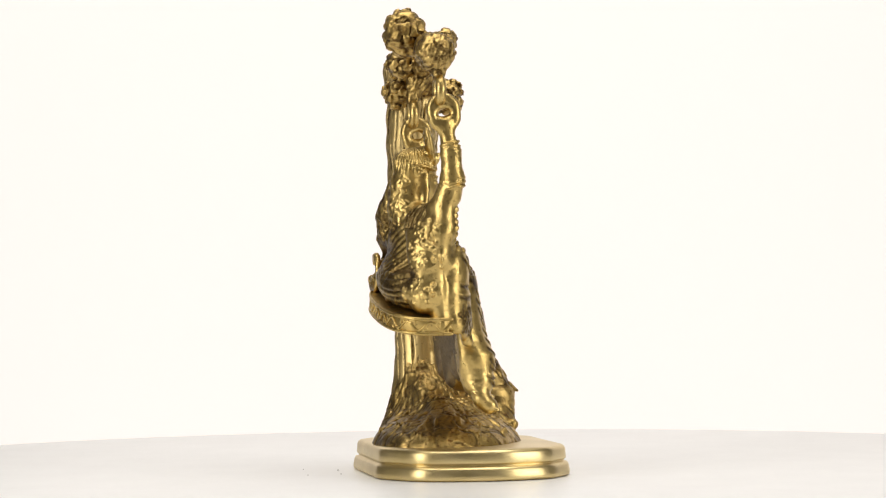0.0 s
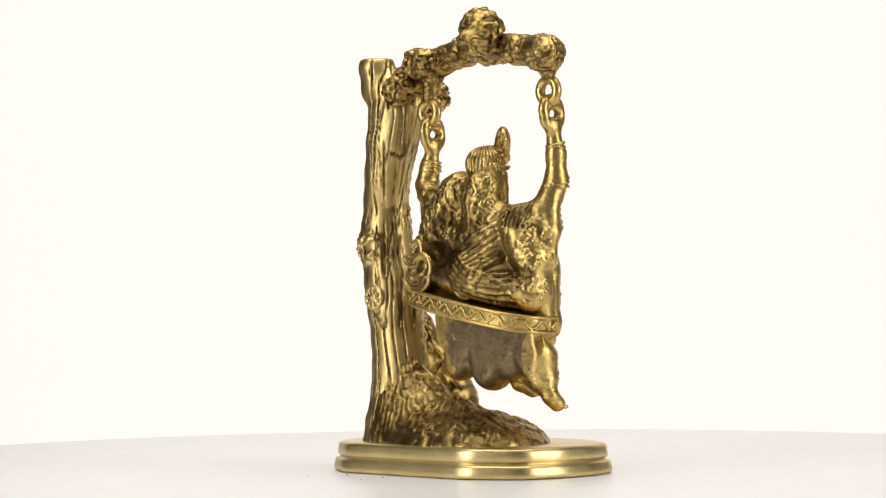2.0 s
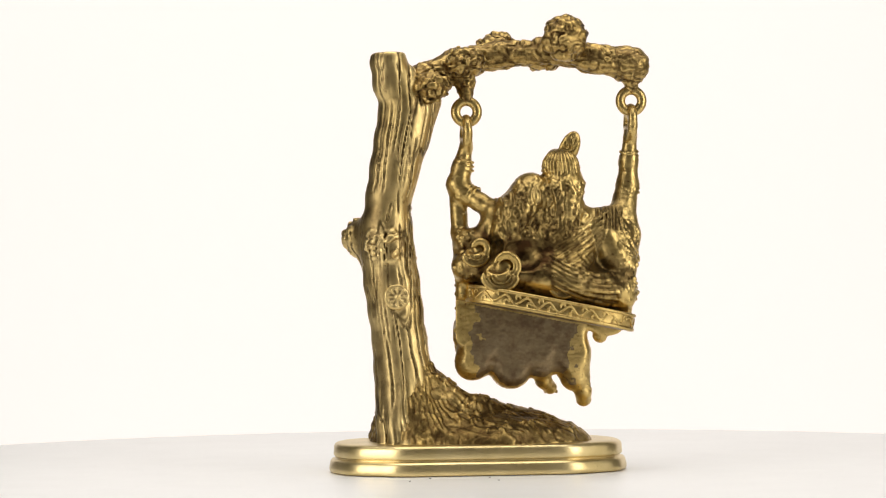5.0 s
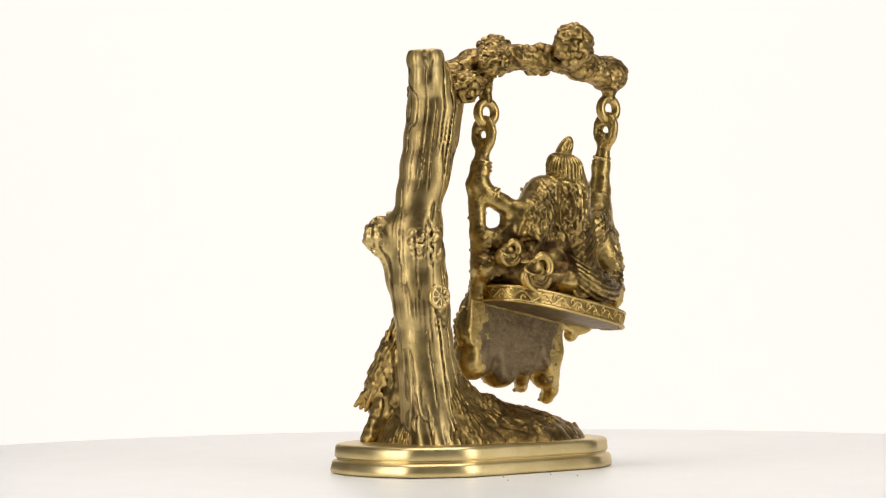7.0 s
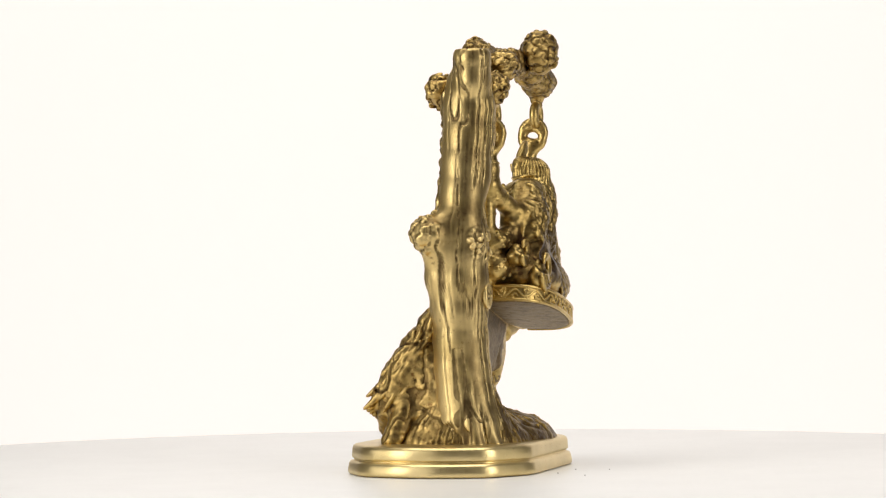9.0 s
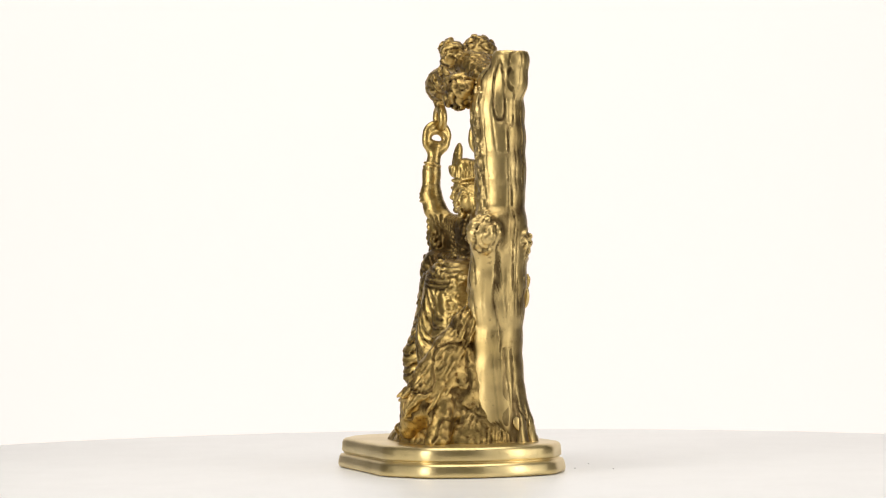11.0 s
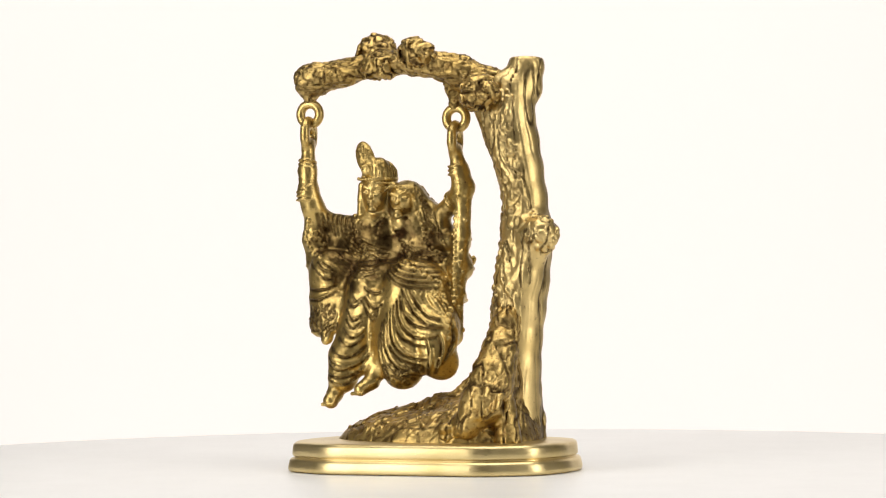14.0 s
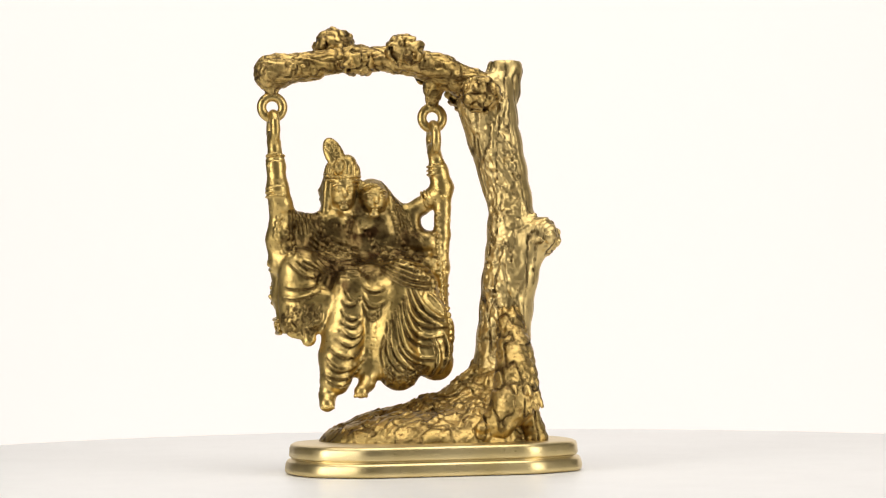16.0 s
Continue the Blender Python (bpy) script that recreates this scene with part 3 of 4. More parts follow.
def build_border():
    """Scrolls between two beads round the rim."""
    c = Clay((-108, 2, 56), (8, 66, 116), 0.5)
    raw = [seat_edge(radians(-12 + 200 * i / 900), 0.2) for i in range(901)]
    run, even = 0.0, [raw[0]]
    for p, q in zip(raw, raw[1:]):
        run += math.dist(p, q)
        if run >= 0.6:
            even.append(q)
            run = 0.0
    for i, ((u, v), (p, q)) in enumerate(zip(even, even[1:])):
        c.cone(seat_place(u, v, 0.9), seat_place(p, q, 0.9), 0.9, 0.9, 0.4)
        c.cone(seat_place(u, v, 8.4), seat_place(p, q, 8.4), 0.8, 0.8, 0.4)
        wave, ahead = (2.0 * math.sin((i + d) * 0.36) for d in (0, 1))
        c.cone(seat_place(u, v, 4.6 + wave), seat_place(p, q, 4.6 + ahead), 0.6, 0.6, 0.3)
        if i % 9 == 4:
            side = -1 if math.sin(i * 0.36) > 0 else 1
            curl = [(u + 0.0, 4.6 + side * 1.4 + 1.1 * math.sin(k), 1.3 * math.cos(k)) for k in (0.0, 1.0, 2.0, 3.0, 4.0)]
            for m in range(4):
                d = np.array([p - u, q - v]) / max(1e-6, math.dist((u, v), (p, q)))
                e, f = ((u + d[0] * curl[m + o][2], v + d[1] * curl[m + o][2], curl[m + o][1]) for o in (0, 1))
                c.cone(seat_place(*e), seat_place(*f), 0.55, 0.55, 0.3)
    c.freeze()
    return part("border", c.skin("border"), BRASS_FIGURE, swing, "scrolled brass border")


def build_bolster(centre, r, side):
    """A small cushion: a bowl-shaped roll whose end rises and curls over in a hook."""
    x, y, z = centre
    c = Clay((x - 2.2 * r, y - 14, z - 1.8 * r), (x + 2.2 * r, y + 8, z + 2.4 * r), 0.5)
    c.ball((x, y - 4, z - 0.1 * r), (r, 6, 0.85 * r), 1)
    c.ball((x - side * 0.2 * r, y + 2, z + 0.9 * r), (0.95 * r, 7, 0.8 * r), 1.0, cut=True)
    low = [radians(178 + 190 * i / 12) for i in range(13)]
    for k, thick, depth in ((1.0, 1.5, 0.0), (0.74, 0.7, 1.6), (0.54, 0.7, 1.8), (0.34, 0.6, 1.6)):
        c.tube([(x + r * k * math.cos(a), y + depth, z + 0.82 * r * k * math.sin(a)) for a in low], [0.5 * thick] + [thick] * 11 + [0.5 * thick], 0.5)
    for k in (0.87, 0.64, 0.44):
        c.tube([(x + r * k * math.cos(a), y + 1.8, z + 0.82 * r * k * math.sin(a)) for a in low], [0.3] + [0.5] * 11 + [0.3], 0.4, cut=True, stain_shade=0.7)
    hook = [radians(-75 + 235 * i / 12) for i in range(13)]
    for k, thick in ((0.72, 1.6), (0.5, 0.8)):
        c.tube([(x + side * (0.38 * r + r * k * math.cos(a)), y - 0.3, z + 0.55 * r + r * k * math.sin(a)) for a in hook], [thick] * 10 + [0.8 * thick, 0.6 * thick, 0.4 * thick], 0.6)
    c.ball((x + side * 0.38 * r, y - 5, z + 0.5 * r), (0.66 * r, 4, 0.66 * r), 1)
    c.texture(lambda p: 0.12 * lattice(p, 3, 53))
    return part("cushion", c.skin("cushion"), BRASS_FIGURE, swing, "curled brass cushion")


build_seat()
build_border()
build_bolster((-7, 38, 115.5), 6.0, -1)
build_bolster((-18.5, 47, 104.5), 9.0, -1)
build_bolster((-52, 46, 98.5), 6.5, -1)


# ---- the seated couple ----
def build_couple():
    c = Clay((-114, -22, 30), (14, 66, 204), 0.5)
    # raised arms, looped into the rings
    for (rx, ry, rz) in (RING_L, RING_R):
        c.ring((rx, ry - 2, rz - 10), (1, 0, 0), 6.3, 2.5)
        c.ring((rx, ry - 2.5, rz - 13), (1, 0, 0), 6.0, 2.6)
    c.tube([(-93.8, 24, 181), (-93.2, 21, 166), (-92.6, 20.2, 153), (-90.5, 22, 145), (-87, 26, 138), (-78, 31, 135)], [3.2, 4.8, 5.8, 6, 5.6, 5.6], 3)
    c.tube([(-5, 20, 175), (-2.5, 20, 163), (-0.5, 20, 154), (-3.5, 22, 149), (-11, 27, 144), (-20, 32, 139)], [3.2, 5.0, 6, 5.5, 4.6, 5.2], 3)
    # bodies
    c.tube([(-58, 33, 133), (-58, 33, 120), (-57, 34, 106)], [12.5, 12, 13], 5, flat=0.75)
    c.tube([(-77, 32, 134.5), (-44, 33, 135)], [5.5, 6], 4)
    c.tube([(-33, 31, 136), (-28, 32, 121), (-24, 33, 107)], [9.5, 9, 11], 5, flat=0.8)
    c.tube([(-40, 32, 136), (-19, 32, 138)], [6, 5.5], 4)
    c.tube([(-54, 35, 124), (-28, 35, 122)], [9, 9], 4)
    c.tube([(-54, 35, 110), (-28, 35, 112)], [11, 11], 4)
    # heads
    c.ball((-54.8, 29.6, 152.5), (8.0, 9.8, 11.5), 2)
    for side in (-1, 1):
        c.tube([(-54.3 + side * 9, 28, 157), (-54.3 + side * 9.4, 28, 149), (-54.3 + side * 10, 29, 141)], [2.0, 2.2, 2.4], 0.8)
    c.ball((-54, 32, 162.6), (9.8, 10.5, 9), 1.2, ridges=(0.4, 30))
    c.ball((-54, 36, 147), (10, 8, 10), 3)
    c.ball((-60, 25, 172.5), (5.4, 2.6, 10), 1.5, (-14, -20, 0))
    c.ball((-52.5, 27, 167.5), (5.5, 5.5, 5), 1.5)
    c.ball((-38, 26, 148.5), (7.4, 8.6, 9.0), 2, (0, -24, 0))
    c.ball((-38, 31, 149.5), (9.8, 9.5, 9.6), 2)
    c.ball((-47, 33, 147), (6, 6, 9), 3)
    c.tube([(-16, 27, 140), (-15, 27, 128)], [4.2, 4.5], 3)
    # hair and veil behind
    c.tube([(-37, 34, 149), (-28, 37, 138), (-22, 38, 123)], [9, 9, 8], 4)
    c.tube([(-57, 35, 153), (-55, 37, 141), (-53, 38, 127)], [9, 8, 6], 4)
    c.tube([(-31, 30, 147), (-22, 31, 138), (-14, 30, 130)], [6, 6, 5], 3)
    # lap and folded leg
    c.ball((-52, 31, 102), (43, 20, 12), 6, (0, -SLOPE, 0))
    c.tube([(-60, 30, 107), (-81, 18, 110), (-83.5, 16, 105)], [12, 10.5, 9.5], 4)
    c.tube([(-83, 17, 108), (-82.5, 18, 94), (-82.5, 17, 82)], [10, 10.5, 10.5], 3)
    c.ball((-84, 12, 62), (30, 30, 10), 1.5, (0, -SLOPE, 0), cut=True)
    c.tube([(-82, 11, 84), (-79, 9, 72)], [7, 4], 3)
    c.tube([(-82, 15, 92), (-64, 12, 90)], [9.5, 8], 3)
    c.tube([(-86, 14, 80), (-74, 12, 82)], [7, 7.5], 3)
    # hanging leg
    c.tube([(-56, 28, 106), (-54, 9, 99)], [13, 10.5], 4)
    c.tube([(-54.5, 8, 98), (-60.5, 5, 74), (-63.2, 4, 63), (-65.8, 2, 50)], [10.5, 11.2, 10.6, 8.4], 3)
    c.tube([(-68.5, 3, 48), (-70.3, 1.5, 41.5), (-71.3, -2.5, 37.5)], [4.6, 4.3, 4.3], 2)
    c.tube([(-47, 4, 54), (-48.5, 1, 48), (-53, -4, 43.8)], [4.6, 4.2, 3.8], 2)
    c.tube([(-44, 12, 104), (-43, 6, 92), (-45, 5, 78)], [9, 8, 7], 3)
    c.ball((-53, 5, 60), (9, 5.5, 9), 3)
    # skirt
    c.tube([(-26, 30, 106), (-28, 9, 101)], [14, 12.5], 5)
    c.tube([(-29, 7, 100), (-33, 5, 75), (-30.5, 2, 55)], [13, 14, 11.5], 4)
    c.tube([(-19, 11, 101), (-13, 7, 77), (-11.5, 3, 60.5)], [11.5, 12.5, 10.5], 5)
    c.ball((-8.5, 5, 58), (9, 7, 9.5), 3)
    c.ball((-45, 5, 88), (6, 5, 8), 3)
    c.tube([(-39, 6, 66), (-45, 5, 56)], [9, 6], 4)
    c.ball((-46, 9, 74), (9, 9, 16), 4)
    # sash and side drapes
    c.tube([(-0.5, 19, 150), (-1, 19, 128), (-3.5, 17, 104), (-4, 13, 72)], [5, 4.4, 4.6, 5], 2)
    c.tube([(-4, 23, 124), (-26, 32, 125)], [6.5, 7], 3)
    c.tube([(-4, 22, 110), (-26, 32, 110)], [8, 9], 3)
    c.tube([(-91, 24, 141), (-91, 25, 126), (-89, 25, 114)], [5, 7, 8], 3)
    c.tube([(-86, 31, 128), (-87, 33, 110), (-86, 34, 92)], [6, 7, 7], 3)
    c.tube([(-76, 33, 130), (-82, 33, 116)], [8, 9], 4)
    c.tube([(-87, 30, 118), (-88, 28, 98), (-87.5, 25, 79)], [6, 5.6, 5], 3)
    c.ball((-30, 52, 116), (13, 11, 10), 2, cut=True)
    c.ball((-12, 44, 120), (9, 10, 8), 2, cut=True)
    c.freeze()
    # bangles
    for z in (168, 165.8, 163.6):
        c.ring((-93.4, 21.6 - (168 - z) * 0.2, z + 3), (0.05, 0.25, 1), 4.7, 0.7, 0.4)
        c.ring((-93.1, 19.8, z - 14.5), (0, 0.1, 1), 5.8, 0.6, 0.4)
        c.ring((-3.6, 20, z - 2), (-0.1, 0, 1), 5.0, 0.7, 0.4)
        c.ring((-5.5 - (168 - z) * 0.7, 23 + (168 - z) * 0.4, 148.6 - (168 - z) * 0.35), (1, -0.6, 0.6), 5.2, 0.6, 0.4)
    for i in range(60):
        x, z = random.choice((-93.2, -2.5)) + random.uniform(-4, 4), random.uniform(146, 166)
        turn, bow = random.uniform(0, 6.3), random.uniform(1.0, 1.8)
        c.lay([(x + bow * math.cos(turn + q), z + bow * math.sin(turn + q)) for q in (0, 1, 2, 3)], [0.35, 0.5, 0.5, 0.3], front=i % 2 == 0, k=0.3)
    # crown and plume
    for z, r in ((156.6, 9.4), (159.0, 9.7), (161.2, 9.9)):
        c.ring((-54.2, 31.5, z), (0.05, -0.12, 1), r, 0.7, 0.3)
    c.ball((-58, 22.0, 165.6), (3.4, 2.2, 4.0), 0.8)
    for dx, dz in ((4, -0.5), (7.2, -1.5), (5.8, 3), (9, 1)):
        c.ball((-58 + dx, 21.8 + abs(dx) * 0.28, 164.5 + dz), (1.9, 1.5, 1.9), 0.5)
    c.ring((-58, 20.2, 165.8), (0, 1, 0.2), 2.3, 0.6, 0.3)
    c.beads([(-64, 25, 160.6), (-60, 22, 160), (-56, 21, 160), (-51, 22.5, 160.4), (-48, 27, 161)], 1.1, 2.2)
    for i in range(-2, 3):
        for front in (True, False):
            c.lay([(-59.2, 169), (-61.4 + i * 1.8, 179 - abs(i) * 1.6)], [0.25, 0.4], front=front, k=0.3, cut=True, sink=-0.15, wax_shade=0.3)
    c.beads([(-46.5, 20, 153.5), (-42.5, 18.5, 156), (-37, 19.5, 155), (-32, 23, 151), (-30, 24, 143)], 1.0, 2.0)
    # faces
    for x, y, z, lean in ((-55.2, 20.4, 151.5, 0.0), (-38.4, 17.6, 147.6, 0.45)):
        for s in (-1, 1):
            c.ball((x + 3.5 * s + lean, y - 0.4, z + 1.6 + lean * s), (2.6, 1.6, 1.7), 0.8, cut=True)
        c.cone((x + lean, y + 1, z + 2), (x, y - 0.6, z - 1.2), 0.9, 1.5, 0.7)
        c.ball((x - lean, y + 0.7, z - 4.2), (2.4, 1.2, 0.8), 0.3)
        c.ball((x - lean, y + 1.0, z - 5.8), (1.9, 1.1, 0.7), 0.3)
        c.ball((x - lean * 1.5, y + 2.4, z - 8.3), (3, 2.4, 2), 1.0)
        for s in (-1, 1):
            c.ball((x + 3.6 * s + lean, y + 1.4, z + 1.4 + lean * s), (1.9, 1.1, 0.8), 0.2)
            c.tube([(x + 1.4 * s + lean, y + 0.6, z + 3.4 + lean * s), (x + 4 * s + lean, y + 0.8, z + 4.5 + lean * s), (x + 6.4 * s, y + 2.4, z + 3.4 + lean * s)], [0.6, 0.7, 0.5], 0.4)
    # robe folds in front: swags from the knee across the skirt, hoops round the leg, pleats over the bent knee
    def fold(p, q, r, g, deep=True):
        g *= random.uniform(0.5, 0.85)
        path = bend((p[0] + random.uniform(-1, 1), p[1] + random.uniform(-1, 1)), (q[0] + random.uniform(-2, 2), q[1] + random.uniform(-2.5, 2.5)), (r[0] + random.uniform(-2, 0.5), r[1] + random.uniform(-2, 2)), 8)
        c.lay(path, [0.5 * g, 0.9 * g, 1.3 * g, 1.5 * g, 1.6 * g, 1.5 * g, 1.3 * g, 0.9 * g, 0.4 * g], k=1.3)
        if deep:
            c.lay([(x - 0.9, z - 1.7 * g) for x, z in path], [0.2, 0.3, 0.4, 0.5, 0.5, 0.5, 0.4, 0.3, 0.2], k=0.6, cut=True, sink=-0.1)
    for p, q, r, g in (((-22.6, 100.7), (-18.1, 82.4), (-5.4, 82.4), 0.8),
                       ((-25.5, 98.4), (-21.5, 77.9), (-4.9, 79.6), 1.0),
                       ((-27.2, 95.6), (-25.5, 74.5), (-4.3, 76.2), 0.9),
                       ((-29.5, 93.3), (-28.4, 68.8), (-5.4, 73.3), 1.15),
                       ((-31.2, 90.4), (-31.8, 63.0), (-8.9, 68.8), 1.0),
                       ((-33.0, 87.6), (-35.3, 59.6), (-12.3, 63.0), 1.2),
                       ((-34.7, 84.7), (-38.7, 60.8), (-16.9, 58.5), 0.9),
                       ((-37.0, 82.4), (-41.0, 58.5), (-21.5, 54.5), 1.1),
                       ((-38.9, 80.2), (-43.3, 58.5), (-28.4, 52.8), 0.8),
                       ((-40.4, 74.5), (-43.9, 58.5), (-34.1, 50.5), 0.8),
                       ((-12.3, 71.0), (-8.9, 60.8), (-14.6, 51.6), 1.2),
                       ((-6.6, 74.5), (-3.7, 63.0), (-8.9, 52.8), 1.0),
                       ((-2.0, 82.4), (0.3, 69.9), (-4.3, 59.6), 0.8),
                       ((-16.9, 52.8), (-22.6, 56.2), (-28.4, 51.6), 0.8)):
        fold(p, q, r, g)
    for p, q, r, g in (((-60.5, 97.3), (-57.1, 90.4), (-51.3, 95.6), 0.7),
                       ((-62.8, 93.3), (-58.2, 85.9), (-51.3, 91.6), 0.9),
                       ((-63.7, 88.2), (-59.3, 80.2), (-51.9, 85.9), 1.0),
                       ((-64.5, 83.0), (-58.8, 74.5), (-51.3, 81.9), 0.8),
                       ((-66.0, 77.3), (-58.8, 68.2), (-51.3, 76.7), 1.1),
                       ((-67.6, 72.2), (-60.5, 61.9), (-50.2, 72.2), 1.0),
                       ((-69.1, 67.0), (-61.6, 57.9), (-49.0, 68.8), 0.8),
                       ((-70.2, 63.0), (-62.8, 53.4), (-48.5, 64.2), 1.0),
                       ((-70.8, 58.5), (-62.8, 49.9), (-49.0, 60.8), 0.9),
                       ((-71.3, 54.5), (-63.4, 46.5), (-50.7, 56.2), 0.9),
                       ((-71.0, 51.1), (-63.9, 44.8), (-54.8, 51.6), 0.7)):
        fold(p, q, r, g)
    for p, q, r, g in (((-90.3, 113.3), (-83.4, 103.0), (-73.1, 105.3), 0.8),
                       ((-84.6, 115.0), (-80.0, 107.5), (-72.5, 108.7), 0.7),
                       ((-92.0, 99.6), (-84.6, 95.6), (-70.8, 103.0), 0.7),
                       ((-92.6, 95.6), (-84.6, 91.0), (-70.2, 97.3), 0.9),
                       ((-81.1, 114.4), (-75.4, 109.8), (-68.5, 107.5), 0.6),
                       ((-78.8, 82.4), (-75.4, 79.0), (-71.4, 85.9), 0.8),
                       ((-83.4, 75.6), (-78.8, 79.0), (-72.0, 80.2), 0.8),
                       ((-50.2, 99.6), (-45.6, 93.9), (-37.6, 100.7), 0.8),
                       ((-51.3, 95.0), (-47.9, 85.9), (-39.3, 92.7), 0.8),
                       ((-51.3, 91.0), (-47.9, 81.3), (-40.4, 89.3), 0.9),
                       ((-50.7, 87.0), (-46.7, 77.9), (-42.1, 84.7), 0.7)):
        fold(p, q, r, g)
    for path in ([(-45.0, 77.9), (-45.6, 68.8), (-47.9, 60.6)], [(-48.5, 82.4), (-48.5, 72.2), (-51.3, 63.0)], [(-73.7, 107.5), (-76.6, 98.4), (-83.4, 91.6), (-91.5, 89.3)], [(-71.4, 104.1), (-73.7, 96.1), (-80.0, 89.3), (-90.3, 86.4)], [(-37.6, 51.6), (-29.5, 47.1), (-21.5, 47.1)]):
        c.lay(path, [0.85] * len(path), gap=1.9)
    # the hand that rests on the skirt, and cloth bunched over the lap
    c.lay([(-12.9, 93.9), (-10.0, 90.4), (-7.2, 87.0)], [1.6, 2.2, 1.8], k=0.8, sink=0.0)
    c.lay([(-11.2, 91.0), (-6.6, 89.9), (-4.9, 87.6)], [0.9, 0.9, 0.6], k=0.5, sink=0.0)
    for i in range(26):
        x, z = random.uniform(-26, -2), random.uniform(92, 112)
        c.lay([(x, z), (x + random.uniform(-2, 3), z - random.uniform(1, 4))], [0.6, 0.9], k=0.5)
    for i in range(8):
        c.lay(bend((-74, 136 - 3.4 * i), (-62, 124 - 3.6 * i), (-46, 122 - 2.2 * i), 5), [0.4, 0.8, 0.9, 0.9, 0.7, 0.4], k=0.5)
    for i in range(6):
        c.lay(bend((-40, 128 - 3 * i), (-30, 116 - 3 * i), (-10, 118 - 3 * i), 5), [0.4, 0.8, 0.9, 0.9, 0.7, 0.4], k=0.5)
    for i in range(7):
        c.lay(bend((-74, 134 - 3.4 * i), (-62, 122 - 3.6 * i), (-46, 120 - 2.2 * i), 5), [0.3, 0.5, 0.6, 0.6, 0.5, 0.3], k=0.4, cut=True, sink=-0.1)
        c.lay(bend((-40, 126.5 - 3 * i), (-30, 114.5 - 3 * i), (-10, 116.5 - 3 * i), 5), [0.3, 0.5, 0.6, 0.6, 0.5, 0.3], k=0.4, cut=True, sink=-0.1)
        c.lay(bend((-79 + i, 137 - i * 3.2), (-66, 128 - i * 4.0), (-48 - i, 118 - i * 3), 6), [0.3, 0.6, 0.7, 0.7, 0.7, 0.6, 0.3], front=False, k=0.4, cut=True, sink=-0.1)
        c.lay(bend((-46, 113.4 - i * 3), (-62, 98.4 - i * 1.8), (-82, 104.4 - i * 3.6), 6), [0.3, 0.6, 0.7, 0.7, 0.7, 0.6, 0.3], front=False, k=0.4, cut=True, sink=-0.1)
    for i in range(60):
        x, z = random.uniform(-64, -22), random.uniform(128, 154)
        d = random.uniform(-2, 2)
        c.lay([(x, z), (x + d, z - 3), (x - d, z - 6)], [0.3, 0.6, 0.3], front=False, k=0.3, cut=True, sink=-0.1)
    # feet: toes and anklets
    for x, y, z in ((-71.8, -5.6, 36.6), (-54, -7.0, 42.6)):
        for i in range(5):
            c.ball((x - 3 + i * 1.5, y - 0.5 * (2 - abs(i - 2)), z - 1), (0.95, 1.6, 1.1), 0.3)
    for spot in ((-69.2, 2.5, 46), (-69.8, 2.0, 43.6), (-47.6, 2.8, 51), (-48.3, 1.4, 48.6)):
        c.ring(spot, (-0.25, -0.4, 1), 4.5, 0.8, 0.4)
    # garlands
    c.lay([(-68, 140), (-66, 128), (-58, 118), (-48, 113)], [1.5, 1.7, 1.7, 1.4], gap=2.7)
    c.lay([(-50, 140), (-52, 130), (-55, 121)], [1.2, 1.3, 1.2], gap=2.4)
    c.lay([(-65, 138), (-60, 133.5), (-55, 133.5), (-51, 138)], [1.0, 1.1, 1.1, 1.0], gap=1.9)
    c.lay([(-43, 132), (-36, 120), (-26, 111), (-14, 104), (-8, 101)], [1.5, 1.8, 1.9, 1.8, 1.4], gap=2.8)
    c.lay([(-28, 140), (-24, 126), (-16, 116), (-9, 112)], [1.4, 1.6, 1.6, 1.2], gap=2.6)
    c.lay([(-4, 140), (-4, 124), (-4, 106), (-3, 84), (-2.5, 68)], [1.6, 1.7, 1.8, 1.8, 1.6], gap=2.8)
    c.lay([(-92, 138), (-94, 128), (-91, 119), (-85, 117), (-84, 124), (-88, 130), (-89, 124)], [1.9] * 7, gap=2.9)
    c.lay([(-8, 104), (-12, 97), (-9, 92), (-5, 97)], [1.6] * 4, gap=2.4)
    # flowers on the side drapes, met from behind
    for i in range(120):
        x, z = random.uniform(-97, -82), random.uniform(90, 134)
        y = c.snap(x, z, False)
        if y:
            c.ball((x, y - 0.4, z), random.uniform(0.9, 1.5), 0.4)
    for i in range(70):
        x, z = random.uniform(-7, 3), random.uniform(70, 150)
        y = c.snap(x, z, i % 2 == 0)
        if y:
            c.ball((x, y, z), random.uniform(0.8, 1.2), 0.4)
    # locks of hair and scarf folds on the back
    for i in range(130):
        x, z = random.uniform(-65, -18), random.uniform(130, 161)
        d = random.uniform(-2, 2)
        c.lay([(x, z), (x + d, z - 3), (x - d, z - 6), (x + d * 0.5, z - 9)], [0.7, 1.2, 1.1, 0.5], front=False, k=0.4)
    for i in range(7):
        c.lay(bend((-80 + i, 139 - i * 3.2), (-66, 130 - i * 4.0), (-48 - i, 120 - i * 3), 6), [0.7, 1.2, 1.5, 1.6, 1.5, 1.2, 0.6], front=False, k=0.9)
    for i in range(6):
        c.lay(bend((-46, 115 - i * 3), (-62, 100 - i * 1.8), (-82, 106 - i * 3.6), 6), [0.6, 1.1, 1.5, 1.6, 1.5, 1.1, 0.6], front=False, k=0.9)

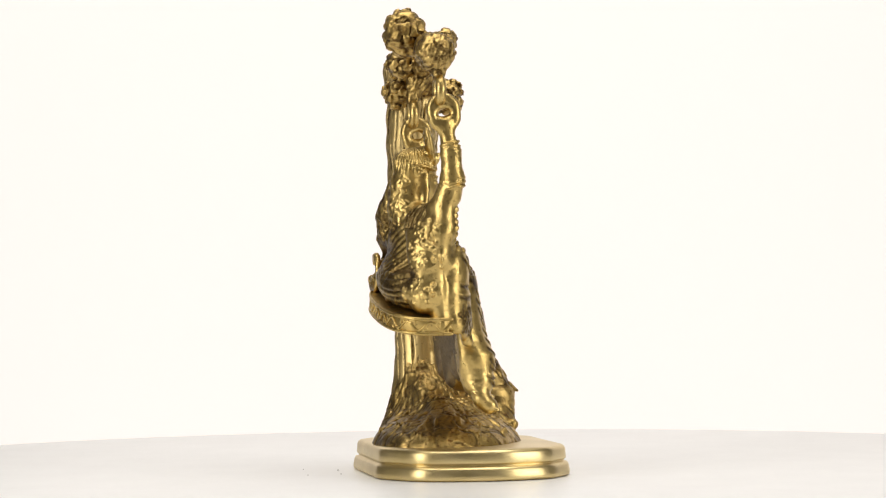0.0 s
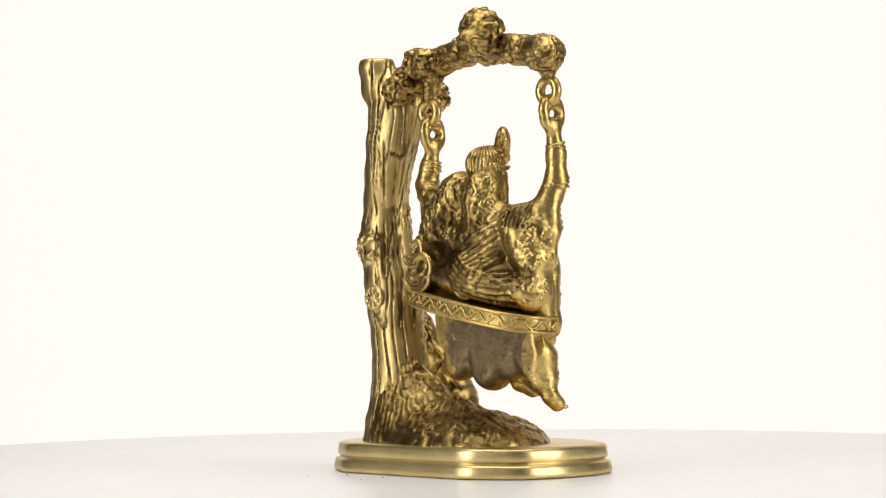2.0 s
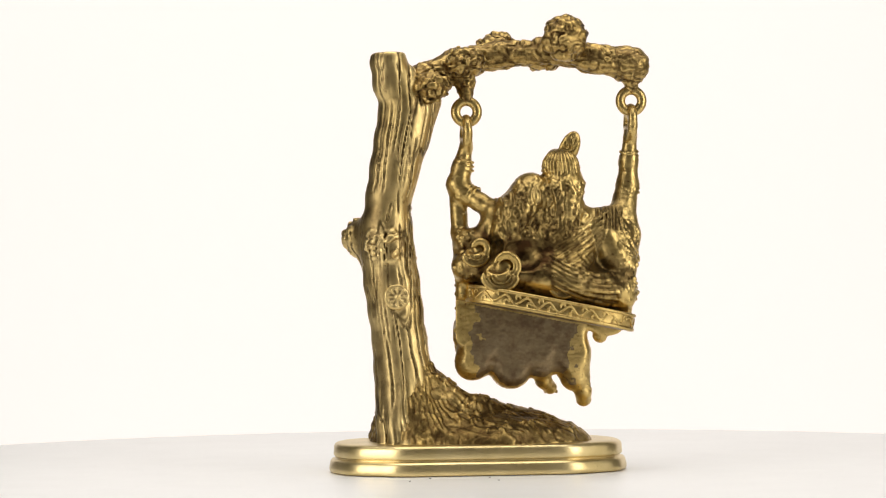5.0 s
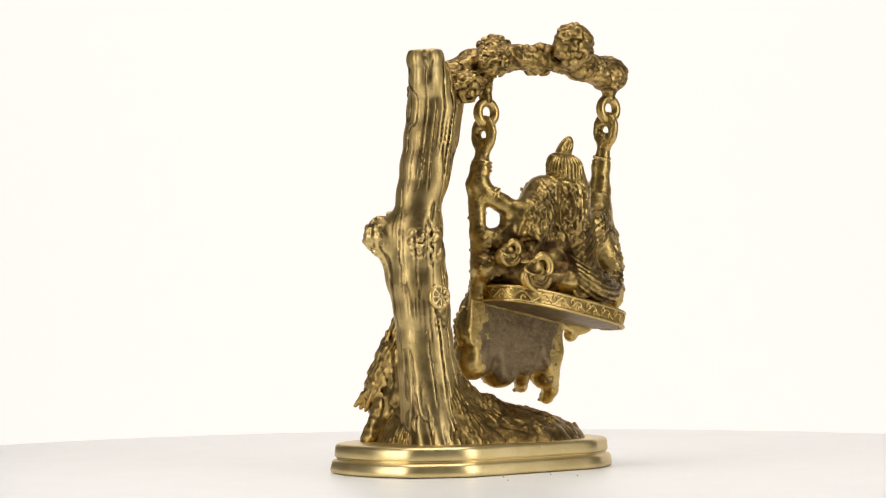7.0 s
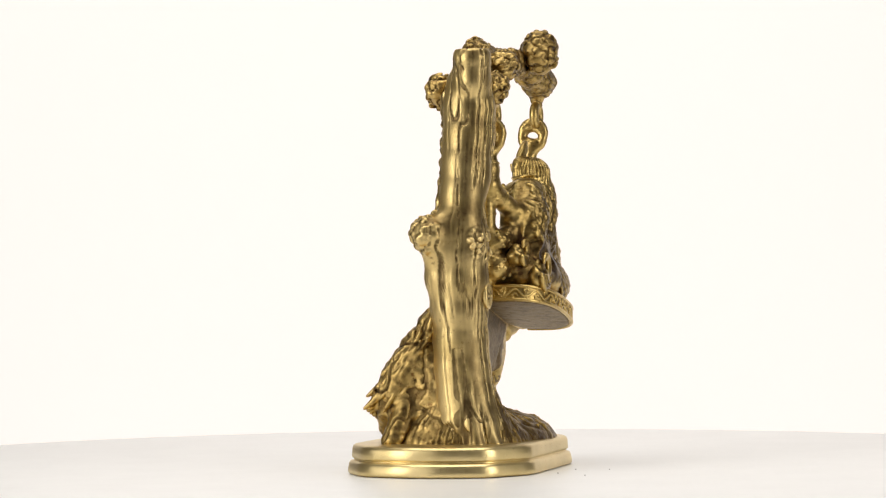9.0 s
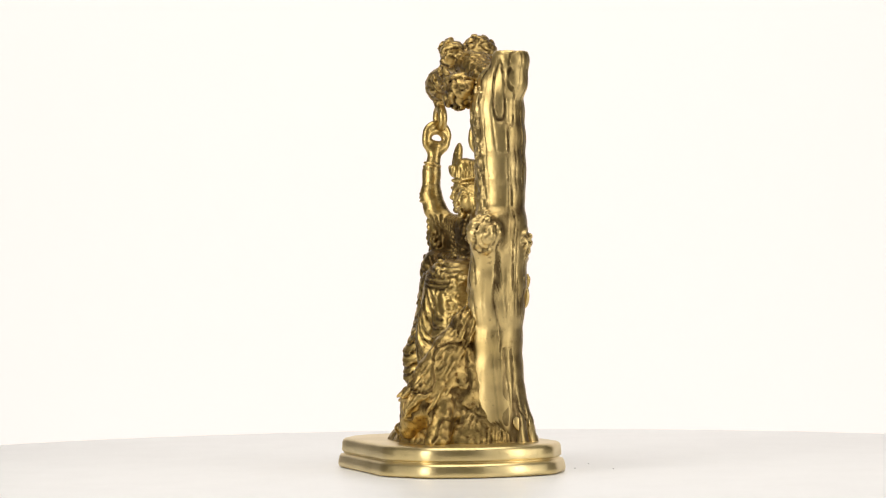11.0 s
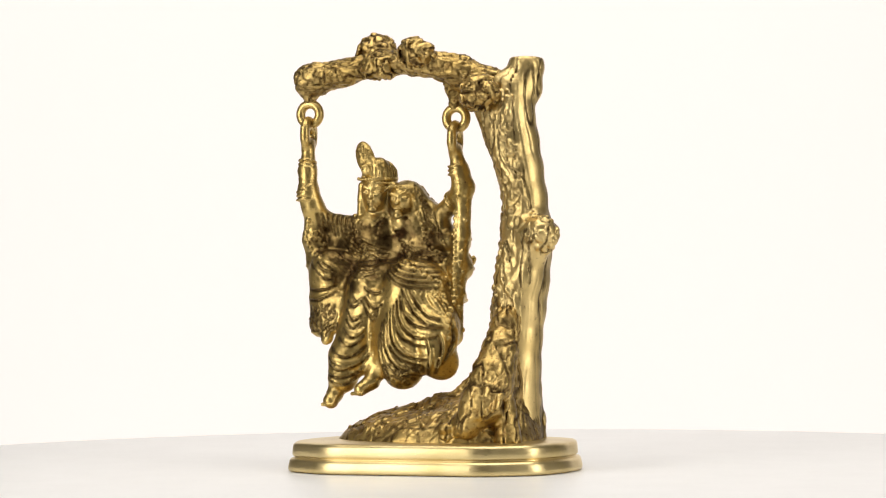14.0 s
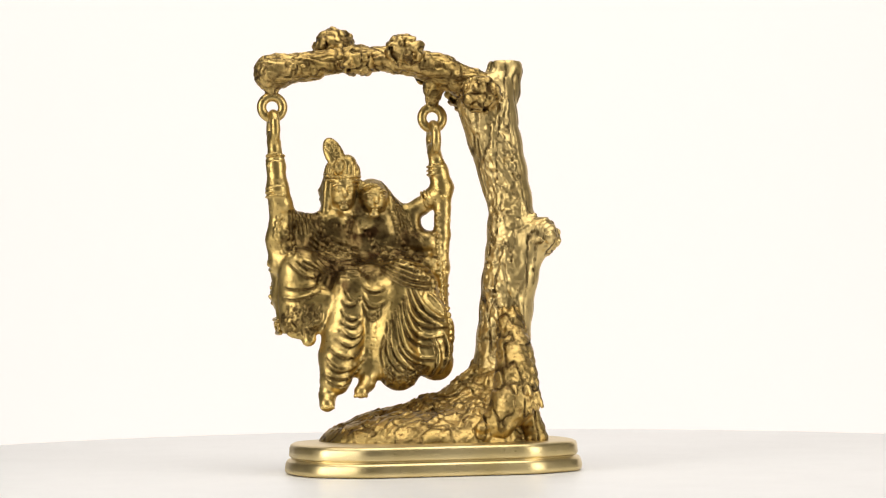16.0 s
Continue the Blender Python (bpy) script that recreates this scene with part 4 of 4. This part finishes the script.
    # veil, sleeves and brocade
    for i in range(6):
        c.lay([(-33 + i * 2.4, 158 - i * 3.2), (-27 + i * 2.2, 146 - i * 3), (-24 + i * 2.4, 134 - i * 2)], [0.5, 0.9, 0.5], k=0.5)
        c.lay([(-32 + i * 2.4, 156.5 - i * 3.2), (-26 + i * 2.2, 144.5 - i * 3), (-23 + i * 2.4, 132.5 - i * 2)], [0.3, 0.5, 0.3], k=0.3, cut=True, sink=-0.1)
    for i in range(7):
        x = -86 + i * 2.3
        c.lay([(x - 0.6, 141), (x, 136), (x + 1, 129)], [0.3, 0.6, 0.4], k=0.3, cut=True, sink=-0.1)
        c.lay([(x - 0.6, 141), (x, 136), (x + 1, 129)], [0.3, 0.6, 0.4], front=False, k=0.3, cut=True, sink=-0.1)
    for row in range(4):
        c.lay([(-70 + row, 131 - row * 4.5), (-61, 126 - row * 4.5), (-50, 124 - row * 3.5)], [0.8] * 3, gap=1.9)
        c.lay([(-40 + row, 127 - row * 4), (-32, 124 - row * 4), (-18, 124 - row * 4)], [0.8] * 3, gap=1.9)
    for i in range(90):
        x, z = random.uniform(-97, -73), random.uniform(74, 90)
        c.lay([(x, z), (x + random.uniform(-2, 2), z + random.uniform(-2, 2))], [0.4, 0.4], k=0.3, cut=True, sink=-0.1)
    for i in range(60):
        x, z = random.uniform(-40, -16), random.uniform(46, 58)
        c.lay([(x, z), (x + random.uniform(-2, 2), z + random.uniform(-2, 2))], [0.4, 0.4], k=0.3, cut=True, sink=-0.1)
    # brown patina never polished off, plus the dark of hollows painted in
    for centre, size, amount in (((-72, 20, 118), (18, 16, 15), 0.85), ((-50, 18, 124), (20, 16, 18), 0.8), ((-24, 18, 122), (18, 16, 16), 0.85), ((-46, 26, 146), (5, 10, 9), 0.9), ((-82, 28, 136), (8, 12, 6), 0.6), ((-14, 24, 134), (8, 12, 8), 0.7), ((-42, 12, 96), (6, 12, 8), 0.5),
                                 ((-58, 10, 106), (20, 18, 11), 0.95), ((-60, 20, 129), (22, 18, 12), 0.95), ((-78, 22, 126), (14, 18, 14), 0.9), ((-34, 18, 130), (16, 16, 9), 0.9), ((-74, 44, 104), (20, 12, 13), 0.85), ((-30, 46, 112), (22, 12, 15), 1.0), ((-8, 40, 108), (12, 14, 12), 0.9), ((-46, 46, 132), (14, 10, 8), 0.8), ((-30, 42, 150), (12, 10, 8), 0.5)):
        c.stain_shade(centre, size, amount)
    for centre, size, amount in (((-66, 22, 120), (13, 12, 14), 0.95), ((-45, 22, 122), (13, 12, 16), 1.0), ((-20, 22, 122), (12, 13, 12), 0.95), ((-30, 42, 116), (18, 16, 15), 1.0), ((-8, 34, 120), (10, 14, 12), 1.0), ((-50, 44, 124), (12, 9, 9), 0.9), ((-24, 42, 140), (9, 10, 12), 0.75),
                                 ((-48, 44, 138), (9, 8, 10), 0.6), ((-74, 42, 98), (14, 8, 8), 0.7), ((-28, 24, 138), (8, 8, 10), 0.55), ((-48, 14, 104), (20, 10, 5), 0.6), ((-90, 26, 124), (6, 10, 10), 0.5)):
        c.stain_shade(centre, size, amount)

    # the backs of the hanging robes are cast flat
    def back(x, y, z):
        return np.maximum((10.8 + 0.08 * (z - 40)) - y, z - (SEAT[2] + 0.5 + (x - SEAT[0]) * math.tan(radians(SLOPE))))
    c.apply((-112, 6, 28), (10, 60, 100), back, 1.0, cut=True)

    def cloth(p):
        return 0.1 * lattice(p, 2.8, 41) + 0.1 * lattice(p * np.array([1, 1, 2.0], np.float32), 1.8, 42)
    c.texture(cloth)
    mesh = c.skin("couple_statue")
    # the lap and knees, drawn in a little
    for v in mesh.vertices:
        x, y, z = v.co * 1000
        ahead = -0.497 * x - 0.868 * y - 24
        if ahead > 0:
            back = 0.34 * ahead * min(max((z - 64) / 12, 0), 1) * min(max((130 - z) / 10, 0), 1) / 1000
            v.co += Vector((0.497 * back, 0.868 * back, 0))
    statue = part("couple_statue", mesh, BRASS_FIGURE)
    # the flat backs of the robes were left rough from the mould
    mesh.materials.append(BRASS_ROUGH)
    for face in mesh.polygons:
        x, y, z = face.center * 1000
        if face.normal.y > 0.5 and y > 8 and z < SEAT[2] - 1 + (x - SEAT[0]) * math.tan(radians(SLOPE)) and -63 < x + 9 * noise.noise(face.center * 170) + 3 * noise.noise(face.center * 600) < -10:
            face.material_index = 1
    return tagged(statue, "antique brass statue of a robed pair seated on the swing", "statue")


couple = build_couple()


def motions():
    turning = [(t, pose(0, 0, 0, 0, 0, TURN_START + TURN_RATE * t)) for t in range(17)]
    for ob in (turntable, stand, swing, couple):
        walk(ob, turning)


motions()
